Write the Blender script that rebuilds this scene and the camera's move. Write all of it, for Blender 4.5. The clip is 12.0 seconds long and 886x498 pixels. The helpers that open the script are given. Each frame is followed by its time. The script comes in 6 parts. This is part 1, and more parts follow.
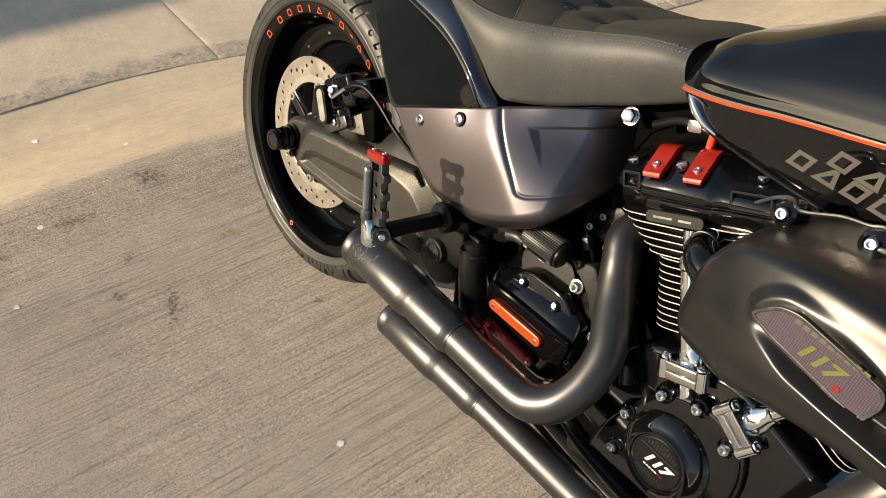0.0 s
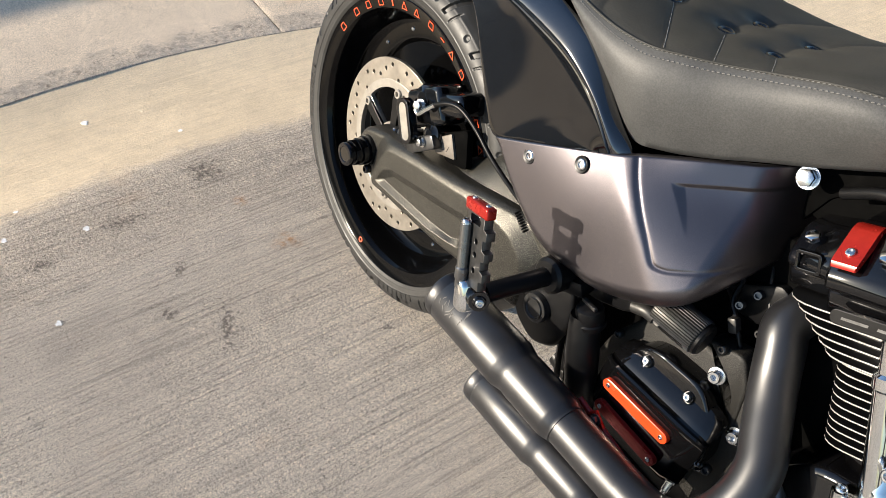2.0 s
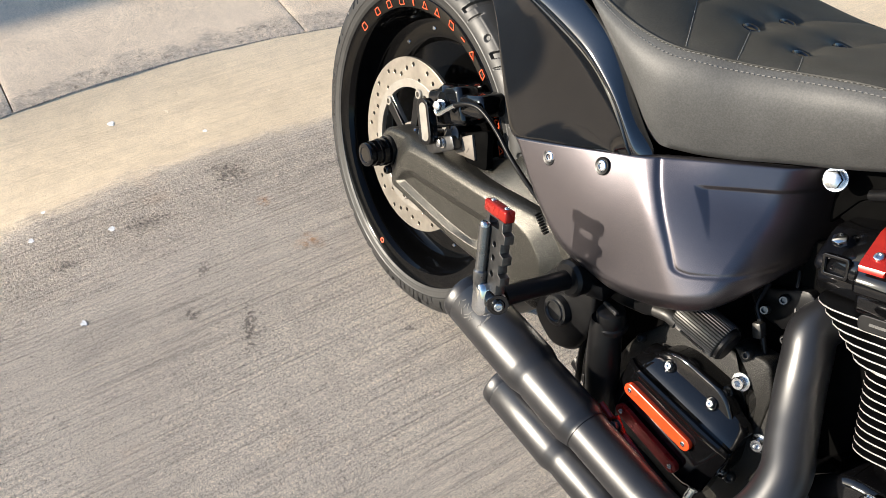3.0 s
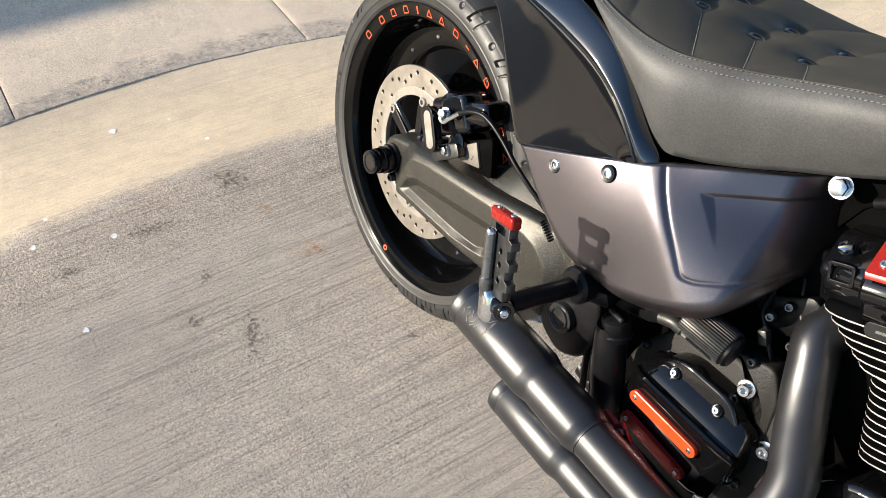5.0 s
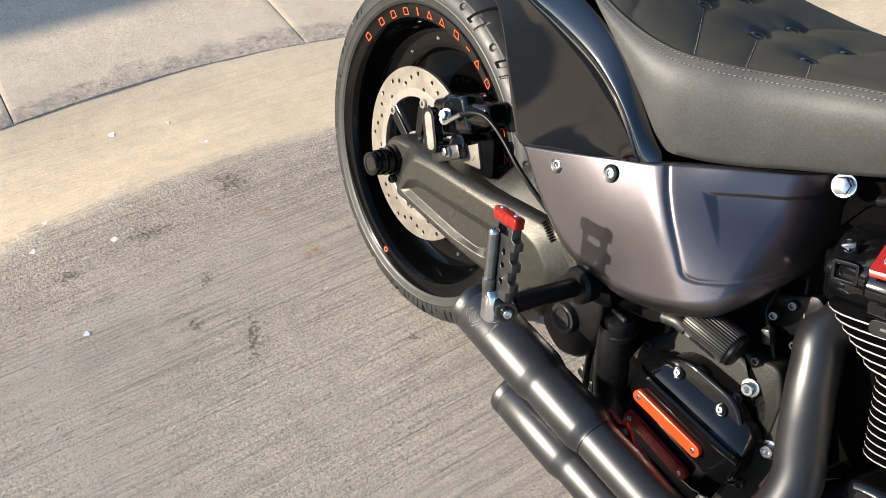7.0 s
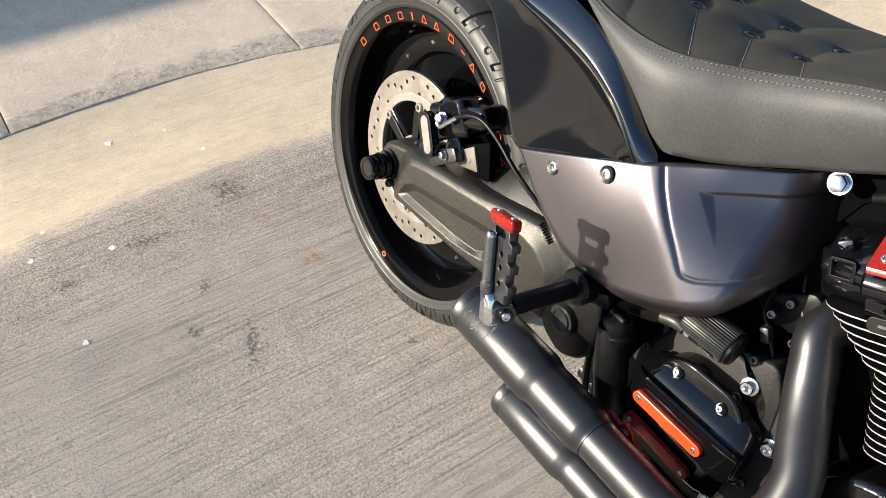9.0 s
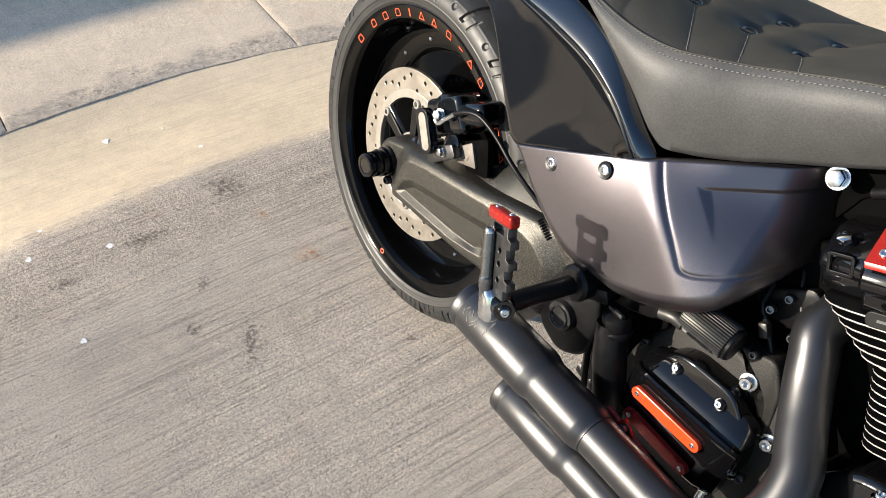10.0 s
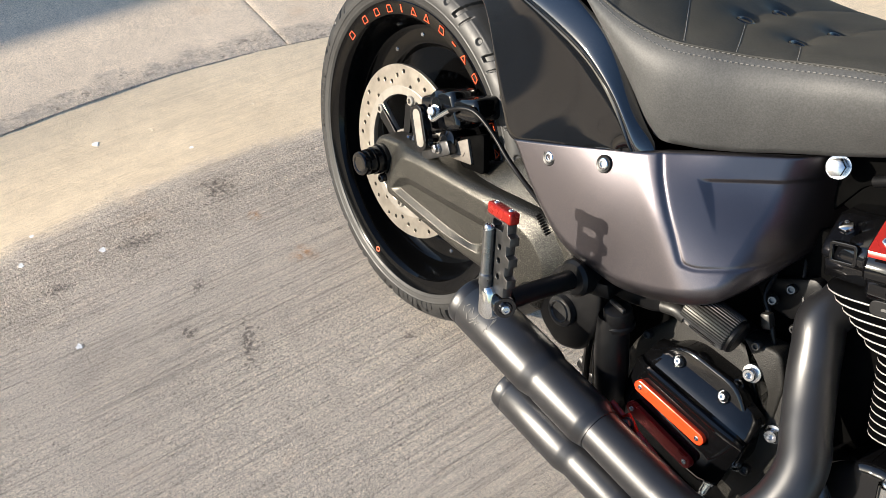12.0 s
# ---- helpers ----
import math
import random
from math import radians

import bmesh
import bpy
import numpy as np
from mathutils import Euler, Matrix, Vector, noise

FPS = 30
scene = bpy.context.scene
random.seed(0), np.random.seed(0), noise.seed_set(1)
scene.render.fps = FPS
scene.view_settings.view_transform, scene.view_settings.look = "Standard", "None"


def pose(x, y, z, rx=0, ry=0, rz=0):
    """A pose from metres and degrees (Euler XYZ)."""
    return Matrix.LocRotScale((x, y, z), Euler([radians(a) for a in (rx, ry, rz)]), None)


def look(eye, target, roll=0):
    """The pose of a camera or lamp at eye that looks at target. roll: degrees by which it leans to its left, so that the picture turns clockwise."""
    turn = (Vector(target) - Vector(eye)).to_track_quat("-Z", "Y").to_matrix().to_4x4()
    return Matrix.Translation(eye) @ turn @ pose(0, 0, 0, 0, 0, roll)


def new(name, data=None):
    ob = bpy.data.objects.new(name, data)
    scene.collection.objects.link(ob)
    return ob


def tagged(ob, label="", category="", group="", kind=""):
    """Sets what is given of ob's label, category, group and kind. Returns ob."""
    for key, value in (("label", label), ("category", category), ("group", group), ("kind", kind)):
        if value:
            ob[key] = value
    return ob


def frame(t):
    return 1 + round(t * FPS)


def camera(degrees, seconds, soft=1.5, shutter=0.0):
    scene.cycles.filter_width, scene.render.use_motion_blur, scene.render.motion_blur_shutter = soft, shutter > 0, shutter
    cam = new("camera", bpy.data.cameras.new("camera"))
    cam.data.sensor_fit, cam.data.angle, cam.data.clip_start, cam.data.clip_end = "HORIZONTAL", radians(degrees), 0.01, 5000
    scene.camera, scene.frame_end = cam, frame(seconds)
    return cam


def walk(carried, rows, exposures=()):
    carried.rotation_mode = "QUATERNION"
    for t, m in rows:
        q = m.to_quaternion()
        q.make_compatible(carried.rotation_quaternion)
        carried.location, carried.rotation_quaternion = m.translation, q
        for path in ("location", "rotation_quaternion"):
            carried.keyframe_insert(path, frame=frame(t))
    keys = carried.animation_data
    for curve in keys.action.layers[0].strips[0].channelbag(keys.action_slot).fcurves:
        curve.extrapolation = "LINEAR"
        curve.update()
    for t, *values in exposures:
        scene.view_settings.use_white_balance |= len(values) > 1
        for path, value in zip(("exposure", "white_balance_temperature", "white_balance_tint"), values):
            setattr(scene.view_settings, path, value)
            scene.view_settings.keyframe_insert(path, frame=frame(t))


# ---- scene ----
# ---- camera and its walk ----
cam = camera(56.1, 12.0, soft=0.7)
PATH = [
    (0, pose(1.1560, -0.7862, 1.2958, 47.007, -4.374, 52.242)),
    (0.5, pose(1.0059, -0.7717, 1.2905, 46.462, -4.509, 51.826)),
    (1, pose(0.9145, -0.7773, 1.2560, 45.904, -5.232, 51.118)),
    (1.5, pose(0.9113, -0.7443, 1.2470, 44.642, -4.604, 53.335)),
    (2, pose(0.9174, -0.6949, 1.2490, 43.345, -3.648, 56.148)),
    (2.5, pose(0.9164, -0.6836, 1.2499, 42.794, -2.812, 57.081)),
    (3, pose(0.9140, -0.6784, 1.2462, 43.087, -2.246, 57.502)),
    (5, pose(0.9111, -0.6890, 1.2468, 43.671, -2.454, 57.442)),
    (5.5, pose(0.9082, -0.6919, 1.2466, 43.731, -2.412, 57.362)),
    (6, pose(0.9073, -0.6912, 1.2464, 43.875, -2.251, 56.963)),
    (6.5, pose(0.9077, -0.6912, 1.2460, 43.912, -2.311, 56.894)),
    (7, pose(0.9088, -0.6950, 1.2443, 43.880, -2.373, 57.088)),
    (9, pose(0.9103, -0.6946, 1.2445, 44.175, -1.864, 56.427)),
    (9.5, pose(0.9096, -0.6948, 1.2428, 44.061, -1.959, 56.463)),
    (10, pose(0.9104, -0.6948, 1.2429, 44.018, -1.821, 56.206)),
    (10.5, pose(0.9089, -0.6928, 1.2441, 43.995, -1.526, 55.688)),
    (11, pose(0.9047, -0.6979, 1.2422, 43.887, -1.333, 55.344)),
    (11.5, pose(0.9015, -0.6991, 1.2411, 43.733, -1.265, 55.105)),
    (12, pose(0.8993, -0.6982, 1.2394, 43.715, -1.366, 54.864)),
]
EXPOSURES = [(0, 0.76, 6500, 8), (0.5, 0.95, 6300, 9), (1.0, 1.13, 5780, 8), (1.5, 1.15, 5550, 8), (2.0, 1.05, 5650, 8), (3.0, 1.155, 5550, 8), (12, 1.155, 5550, 8)]
walk(cam, PATH, EXPOSURES)

# ---- world and sun ----
SUN_TO = Vector((0.43, 0.865, -0.25)).normalized()      # the way the sunlight travels
SUN_EL = math.asin(-SUN_TO.z)
world = bpy.data.worlds.new("sky")
scene.world = world
world.use_nodes = True
wn = world.node_tree
sky = wn.nodes.new("ShaderNodeTexSky")
sky.sky_type = "NISHITA"
sky.sun_disc = False
sky.sun_elevation = SUN_EL
sky.sun_rotation = math.atan2(-SUN_TO.x, -SUN_TO.y)
sky.altitude = 300
wn.links.new(sky.outputs[0], wn.nodes["Background"].inputs[0])
wn.nodes["Background"].inputs[1].default_value = 0.10
sun = new("sun", bpy.data.lights.new("sun", "SUN"))
sun.data.energy, sun.data.angle, sun.data.color = 5.0, radians(0.55), (1.0, 0.80, 0.57)
sun.matrix_world = look((-6, -9, 4), Vector((-6, -9, 4)) + SUN_TO)


# ---- materials ----
def material(name, color, rough=0.5, metal=0.0, coat=0.0, spec=0.5):
    m = bpy.data.materials.new(name)
    m.use_nodes = True
    b = m.node_tree.nodes["Principled BSDF"]
    b.inputs["Base Color"].default_value = (*color, 1)
    b.inputs["Roughness"].default_value = rough
    b.inputs["Metallic"].default_value = metal
    b.inputs["Coat Weight"].default_value = coat
    b.inputs["Coat Roughness"].default_value = 0.04
    b.inputs["Specular IOR Level"].default_value = spec
    return m


def node(m, kind, **values):
    n = m.node_tree.nodes.new(kind)
    for key, value in values.items():
        n.inputs[key].default_value = value
    return n


def link(m, a, b):
    m.node_tree.links.new(a, b)


def bsdf(m):
    return m.node_tree.nodes["Principled BSDF"]


def coords(m, scale=(1, 1, 1)):
    tc = m.node_tree.nodes.new("ShaderNodeTexCoord")
    mp = m.node_tree.nodes.new("ShaderNodeMapping")
    mp.inputs["Scale"].default_value = scale
    link(m, tc.outputs["Object"], mp.inputs["Vector"])
    return mp.outputs[0]


def noise_of(m, scale, detail=4, rough=0.55, stretch=(1, 1, 1)):
    n = node(m, "ShaderNodeTexNoise", Scale=scale, Detail=detail, Roughness=rough)
    link(m, coords(m, stretch), n.inputs["Vector"])
    return n.outputs["Fac"]


def ramp(m, fac, stops):
    r = m.node_tree.nodes.new("ShaderNodeValToRGB")
    e = r.color_ramp.elements
    while len(e) < len(stops):
        e.new(0.5)
    for el, (p, c) in zip(e, stops):
        el.position = p
        el.color = (*c, 1) if len(c) == 3 else c
    link(m, fac, r.inputs[0])
    return r.outputs[0]


def mixed(m, a, b, fac, how="MIX"):
    n = m.node_tree.nodes.new("ShaderNodeMix")
    n.data_type = "RGBA"
    n.blend_type = how
    for socket, v in ((n.inputs[0], fac), (n.inputs[6], a), (n.inputs[7], b)):
        if isinstance(v, (int, float)):
            socket.default_value = v
        elif isinstance(v, tuple):
            socket.default_value = (*v, 1)
        else:
            link(m, v, socket)
    return n.outputs[2]


def bump(m, fac, strength, distance, under=None):
    n = node(m, "ShaderNodeBump", Strength=strength, Distance=distance)
    link(m, fac, n.inputs["Height"])
    if under:
        link(m, under, n.inputs["Normal"])
    return n.outputs[0]


def worn(name, color, rough, metal=0.0, coat=0.0, scale=60, vary=0.12, relief=0.0, grain=900, spec=0.5):
    """A finish with slow change of tone and gloss, and fine relief."""
    m = material(name, color, rough, metal, coat, spec)
    a = noise_of(m, scale, 5)
    lo, hi = tuple(c * (1 - vary) for c in color), tuple(min(1, c * (1 + vary)) for c in color)
    link(m, ramp(m, a, [(0.3, lo), (0.7, hi)]), bsdf(m).inputs["Base Color"])
    r = ramp(m, noise_of(m, scale * 0.6, 3), [(0.3, (rough * 0.85,) * 3), (0.7, (min(1, rough * 1.18),) * 3)])
    link(m, r, bsdf(m).inputs["Roughness"])
    if relief:
        link(m, bump(m, noise_of(m, grain, 2), 0.6, relief), bsdf(m).inputs["Normal"])
    return m


def patch(m, cx, cy, rx, ry, turn=0.0):
    """1 inside an oval on the ground, fading to 0 at its rim."""
    tc = m.node_tree.nodes.new("ShaderNodeTexCoord")
    mp = m.node_tree.nodes.new("ShaderNodeMapping")
    mp.vector_type = "TEXTURE"
    mp.inputs["Location"].default_value = (cx, cy, 0)
    mp.inputs["Rotation"].default_value = (0, 0, radians(turn))
    mp.inputs["Scale"].default_value = (rx, ry, 1000)
    link(m, tc.outputs["Object"], mp.inputs["Vector"])
    ln = m.node_tree.nodes.new("ShaderNodeVectorMath")
    ln.operation = "LENGTH"
    link(m, mp.outputs[0], ln.inputs[0])
    return ramp(m, ln.outputs["Value"], [(0.25, (1, 1, 1)), (1.0, (0, 0, 0))])


def math_node(m, how, a, b):
    n = m.node_tree.nodes.new("ShaderNodeMath")
    n.operation = how
    for socket, v in ((n.inputs[0], a), (n.inputs[1], b)):
        if isinstance(v, (int, float)):
            socket.default_value = v
        else:
            link(m, v, socket)
    return n.outputs[0]


def along_kerb(m):
    """Distance across the kerb line, following its arc."""
    tc = m.node_tree.nodes.new("ShaderNodeTexCoord")
    sep = m.node_tree.nodes.new("ShaderNodeSeparateXYZ")
    link(m, tc.outputs["Object"], sep.inputs[0])
    d = math_node(m, "ABSOLUTE", math_node(m, "ADD", sep.outputs["Y"], 0.3), 0)
    near = math_node(m, "MINIMUM", d, 1.2)
    e = math_node(m, "MINIMUM", math_node(m, "MAXIMUM", math_node(m, "SUBTRACT", d, 1.2), 0.0), 1.2)
    bent = math_node(m, "MULTIPLY", math_node(m, "MULTIPLY", near, near), 0.2)
    bent = math_node(m, "ADD", bent, math_node(m, "MULTIPLY", e, 0.48))
    bent = math_node(m, "SUBTRACT", bent, math_node(m, "MULTIPLY", math_node(m, "MULTIPLY", e, e), 0.2))
    return math_node(m, "SUBTRACT", sep.outputs["X"], bent)


def gutter_mask(m):
    """1 on the smooth trowelled gutter strip, 0 on the broomed drive; the border is ragged."""
    s = along_kerb(m)
    s = math_node(m, "ADD", s, math_node(m, "MULTIPLY", math_node(m, "SUBTRACT", noise_of(m, 9, 6, 0.65), 0.5), 0.16))
    wide = ramp(m, math_node(m, "ADD", s, 1.0), [(0.36, (1, 1, 1)), (0.43, (0, 0, 0))])
    coarse = ramp(m, math_node(m, "ADD", s, 1.0), [(0.38, (0, 0, 0)), (0.46, (1, 1, 1)), (0.58, (1, 1, 1)), (0.74, (0, 0, 0))])
    return wide, coarse


def concrete(name, tone, broom, drive=False, relief=0.9):
    m = material(name, tone, 0.85, spec=0.25)
    big = noise_of(m, 2.2, 6, 0.6)
    mid = noise_of(m, 22, 5, 0.6)
    fine = noise_of(m, 560, 3, 0.7)
    c = ramp(m, big, [(0.3, tuple(t * 0.88 for t in tone)), (0.7, tuple(t * 1.1 for t in tone))])
    c = mixed(m, c, ramp(m, mid, [(0.25, (0.78, 0.78, 0.80)), (0.6, (1.0, 1.0, 1.0))]), 0.6, "MULTIPLY")
    if drive:
        smooth, coarse = gutter_mask(m)
        c = mixed(m, c, mixed(m, c, (1.12, 1.045, 0.875), 1.0, "MULTIPLY"), smooth)
        wear = patch(m, -0.062, -0.428, 0.10, 0.020, -22)
        for cx, cy, rx, ry, turn in ((-0.235, -0.448, 0.030, 0.018, -20), (-0.50, -0.29, 0.07, 0.045, 10), (-0.43, -0.500, 0.08, 0.030, 80), (-0.390, -0.675, 0.05, 0.022, 80), (-0.14, -0.51, 0.03, 0.02, 0), (0.10, -0.17, 0.025, 0.010, 60)):
            wear = math_node(m, "MAXIMUM", wear, patch(m, cx, cy, rx, ry, turn))
        grains = math_node(m, "ADD", noise_of(m, 120, 4, 0.7), math_node(m, "MULTIPLY", wear, 0.16))
        pitted = ramp(m, grains, [(0.625, (0, 0, 0)), (0.66, (1, 1, 1))])
        c = mixed(m, c, mixed(m, c, (0.40, 0.39, 0.40), 1.0, "MULTIPLY"), math_node(m, "MULTIPLY", pitted, math_node(m, "SUBTRACT", 0.85, math_node(m, "MULTIPLY", smooth, 0.72))))
        gravel = ramp(m, noise_of(m, 190, 3, 0.6), [(0.38, (0.60, 0.585, 0.575)), (0.5, (0.92, 0.915, 0.91)), (0.66, (1.06, 1.04, 1.0))])
        c = mixed(m, c, mixed(m, c, gravel, 1.0, "MULTIPLY"), math_node(m, "MULTIPLY", coarse, 0.8))
        # rusty drip stains
        stain = patch(m, -0.202, -0.228, 0.035, 0.020, 20)
        stain = math_node(m, "MAXIMUM", stain, patch(m, -0.202, -0.244, 0.020, 0.030, 0))
        stain = math_node(m, "MAXIMUM", stain, patch(m, 0.826, 0.083, 0.050, 0.040, 0))
        stain = math_node(m, "MAXIMUM", stain, patch(m, -0.361, -0.267, 0.022, 0.018, 0))
        stain = math_node(m, "MULTIPLY", stain, ramp(m, noise_of(m, 60, 4, 0.7), [(0.40, (0, 0, 0)), (0.62, (0.75, 0.75, 0.75))]))
        c = mixed(m, c, (0.50, 0.25, 0.09), stain)
        grit = math_node(m, "SUBTRACT", 1.0, math_node(m, "MULTIPLY", smooth, 0.62))
    else:
        grit = 0.8
        # rough grey weathering along the pavement's front edge
        s = along_kerb(m)
        s = math_node(m, "ADD", s, math_node(m, "MULTIPLY", math_node(m, "SUBTRACT", noise_of(m, 14, 6, 0.7, (1, 0.5, 1)), 0.5), 0.30))
        rim = ramp(m, math_node(m, "ADD", s, 2.0), [(0.780, (0, 0, 0)), (0.815, (1, 1, 1))])
        rim = math_node(m, "MULTIPLY", rim, ramp(m, noise_of(m, 70, 4, 0.7), [(0.40, (0.35, 0.35, 0.35)), (0.56, (1, 1, 1))]))
        c = mixed(m, c, mixed(m, c, (0.62, 0.64, 0.68), 1.0, "MULTIPLY"), rim)
        chips = math_node(m, "MULTIPLY", rim, ramp(m, noise_of(m, 34, 5, 0.7), [(0.56, (0, 0, 0)), (0.62, (1, 1, 1))]))
        c = mixed(m, c, mixed(m, c, (0.58, 0.57, 0.57), 1.0, "MULTIPLY"), chips)
    speck = ramp(m, fine, [(0.36, (0.45, 0.445, 0.44)), (0.46, (0.92, 0.92, 0.92)), (0.54, (1.06, 1.055, 1.05)), (0.64, (1.45, 1.43, 1.40))])
    c = mixed(m, c, mixed(m, c, speck, 1.0, "MULTIPLY"), grit)
    grit_big = ramp(m, noise_of(m, 210, 4, 0.75), [(0.36, (0.52, 0.515, 0.51)), (0.45, (0.96, 0.96, 0.96)), (0.56, (1.05, 1.045, 1.03)), (0.66, (1.25, 1.23, 1.19))])
    c = mixed(m, c, mixed(m, c, grit_big, 1.0, "MULTIPLY"), grit)
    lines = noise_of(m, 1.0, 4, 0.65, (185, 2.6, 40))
    # broom grooves darkened and ridges lightened in colour, to strengthen the relief's shading
    groove_tone = ramp(m, lines, [(0.36, (0.73, 0.72, 0.72)), (0.49, (1.0, 1.0, 1.0)), (0.65, (1.13, 1.12, 1.09))])
    c = mixed(m, c, mixed(m, c, groove_tone, 1.0, "MULTIPLY"), math_node(m, "MULTIPLY", grit, min(1.0, broom)))
    if drive:
        # single deep strokes of the broom, thin and long, broken here and there
        stroke = math_node(m, "ABSOLUTE", math_node(m, "SUBTRACT", noise_of(m, 1.0, 1, 0.3, (105, 0.7, 14)), 0.5), 0)
        stroke = math_node(m, "ADD", stroke, math_node(m, "MULTIPLY", ramp(m, noise_of(m, 26, 4, 0.7), [(0.36, (0, 0, 0)), (0.64, (1, 1, 1))]), 0.055))
        stroke = ramp(m, stroke, [(0.004, (1, 1, 1)), (0.026, (0, 0, 0))])
        stroke = math_node(m, "MULTIPLY", stroke, math_node(m, "SUBTRACT", 1.0, smooth))
        # shade inside the strokes, put into the colour
        c = mixed(m, c, mixed(m, c, (0.70, 0.69, 0.69), 1.0, "MULTIPLY"), stroke)
    rust = noise_of(m, 5.5, 3, 0.5)
    c = mixed(m, c, (0.42, 0.24, 0.11), ramp(m, rust, [(0.66, (0, 0, 0)), (0.78, (0.30, 0.30, 0.30))]))
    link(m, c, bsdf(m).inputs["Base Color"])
    grain = math_node(m, "MULTIPLY", noise_of(m, 300, 4, 0.8), grit)
    nrm = bump(m, grain, relief, 0.0050)
    nrm = bump(m, math_node(m, "MULTIPLY", lines, grit), broom, 0.0058, nrm)
    if drive:
        nrm = bump(m, math_node(m, "MULTIPLY", noise_of(m, 170, 3, 0.6), coarse), 0.8, 0.006, nrm)
        nrm = bump(m, math_node(m, "MULTIPLY", pitted, math_node(m, "SUBTRACT", 1.0, math_node(m, "MULTIPLY", smooth, 0.8))), 0.9, -0.006, nrm)
        nrm = bump(m, stroke, 0.75, -0.0035, nrm)
    link(m, nrm, bsdf(m).inputs["Normal"])
    return m


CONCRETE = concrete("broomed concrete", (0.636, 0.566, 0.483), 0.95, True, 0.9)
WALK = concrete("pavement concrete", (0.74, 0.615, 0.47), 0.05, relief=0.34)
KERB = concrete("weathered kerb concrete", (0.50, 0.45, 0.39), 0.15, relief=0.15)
GLOSS = worn("black gloss paint", (0.0035, 0.0035, 0.004), 0.05, coat=1.0, scale=12, vary=0.2, spec=0.1)
# the strut's gloss black, sky reflection helped by a blue base and more specular
POLISHED = worn("black gloss paint with sky tint", (0.0035, 0.0045, 0.007), 0.05, coat=1.0, scale=12, vary=0.2, spec=1.0)
ENGINE = worn("gloss black engine enamel", (0.003, 0.003, 0.0034), 0.07, scale=40, vary=0.25, spec=0.65)
SATIN = worn("satin black ceramic coat", (0.011, 0.011, 0.0125), 0.37, scale=25, vary=0.15, relief=0.00004, grain=2500, spec=0.8)
BUTTON = worn("black glossy button", (0.02, 0.02, 0.021), 0.22, scale=80, vary=0.2, spec=0.7)
PLASTIC = worn("black moulded plastic", (0.0042, 0.0042, 0.0046), 0.36, scale=70, vary=0.2, relief=0.00006, grain=1800, spec=0.24)
# almost no albedo or gloss: deep shade between the parts, put into the colour
VOID = worn("dull near-black for shaded hollows", (0.002, 0.002, 0.002), 0.8, scale=70, vary=0.2, spec=0.03)
FILTER = worn("matt black cover paint", (0.007, 0.007, 0.007), 0.30, scale=20, vary=0.2, spec=0.55)
RIMBLACK = worn("black powder coated rim", (0.002, 0.002, 0.0021), 0.10, scale=40, vary=0.2, spec=0.2)
RUBBER = worn("tyre rubber", (0.017, 0.0168, 0.016), 0.50, scale=45, vary=0.25, relief=0.00008, grain=900, spec=0.55)
CHROME = worn("polished chrome", (0.82, 0.82, 0.80), 0.07, metal=1.0, scale=30, vary=0.05)
STEEL = worn("zinc plated steel", (0.60, 0.61, 0.62), 0.24, metal=1.0, scale=200, vary=0.12)
DARKSTEEL = worn("dark anodised steel", (0.10, 0.10, 0.10), 0.33, metal=0.9, scale=120, vary=0.2)
RODSTEEL = worn("grey turned steel", (0.20, 0.20, 0.20), 0.30, metal=0.95, scale=120, vary=0.15)
RIBBED = worn("brushed grey alloy", (0.050, 0.049, 0.047), 0.42, metal=0.7, scale=150, vary=0.15)
ROTOR = worn("ground brake steel", (0.40, 0.365, 0.31), 0.36, metal=0.85, scale=70, vary=0.12, relief=0.00003, grain=1500)
CARRIER = worn("bare alloy", (0.40, 0.375, 0.33), 0.38, metal=0.7, scale=80, vary=0.1)
CLAMP = worn("polished alloy", (0.62, 0.61, 0.56), 0.12, metal=1.0, scale=80, vary=0.12)
RED = worn("red anodised alloy", (0.36, 0.018, 0.010), 0.26, metal=0.45, scale=90, vary=0.12)
DARKRED = worn("dark red anodised alloy", (0.20, 0.012, 0.010), 0.30, metal=0.4, scale=90, vary=0.12)
ORANGE = worn("orange enamel", (0.74, 0.052, 0.008), 0.25, scale=60, vary=0.08)
LETTER = worn("orange rim ink", (0.75, 0.09, 0.02), 0.45, scale=200, vary=0.1)
GREYINK = worn("grey tank ink", (0.085, 0.078, 0.070), 0.35, scale=50, vary=0.1)
WHITEINK = worn("white ink", (0.75, 0.75, 0.73), 0.4, scale=100, vary=0.05)
GREENINK = worn("olive green ink", (0.10, 0.115, 0.02), 0.4, scale=100, vary=0.1)
STAYSTEEL = worn("dull plated steel", (0.15, 0.132, 0.11), 0.5, metal=0.2, scale=90, vary=0.15)
FINEDGE = worn("machined fin edge", (0.62, 0.61, 0.58), 0.28, metal=0.6, scale=120, vary=0.1)
SPOT = worn("old white gum", (0.82, 0.81, 0.80), 0.7, scale=260, vary=0.2)
LEAF = worn("dry leaf", (0.74, 0.64, 0.48), 0.8, scale=200, vary=0.3)
BROWNWALL = worn("brown render", (0.36, 0.29, 0.215), 0.9, scale=3, vary=0.2)
DARKWALL = worn("dark olive of the mirrored wall", (0.115, 0.105, 0.075), 0.9, scale=3, vary=0.25)
THREAD = worn("grey thread", (0.17, 0.163, 0.15), 0.8, scale=300, vary=0.1)


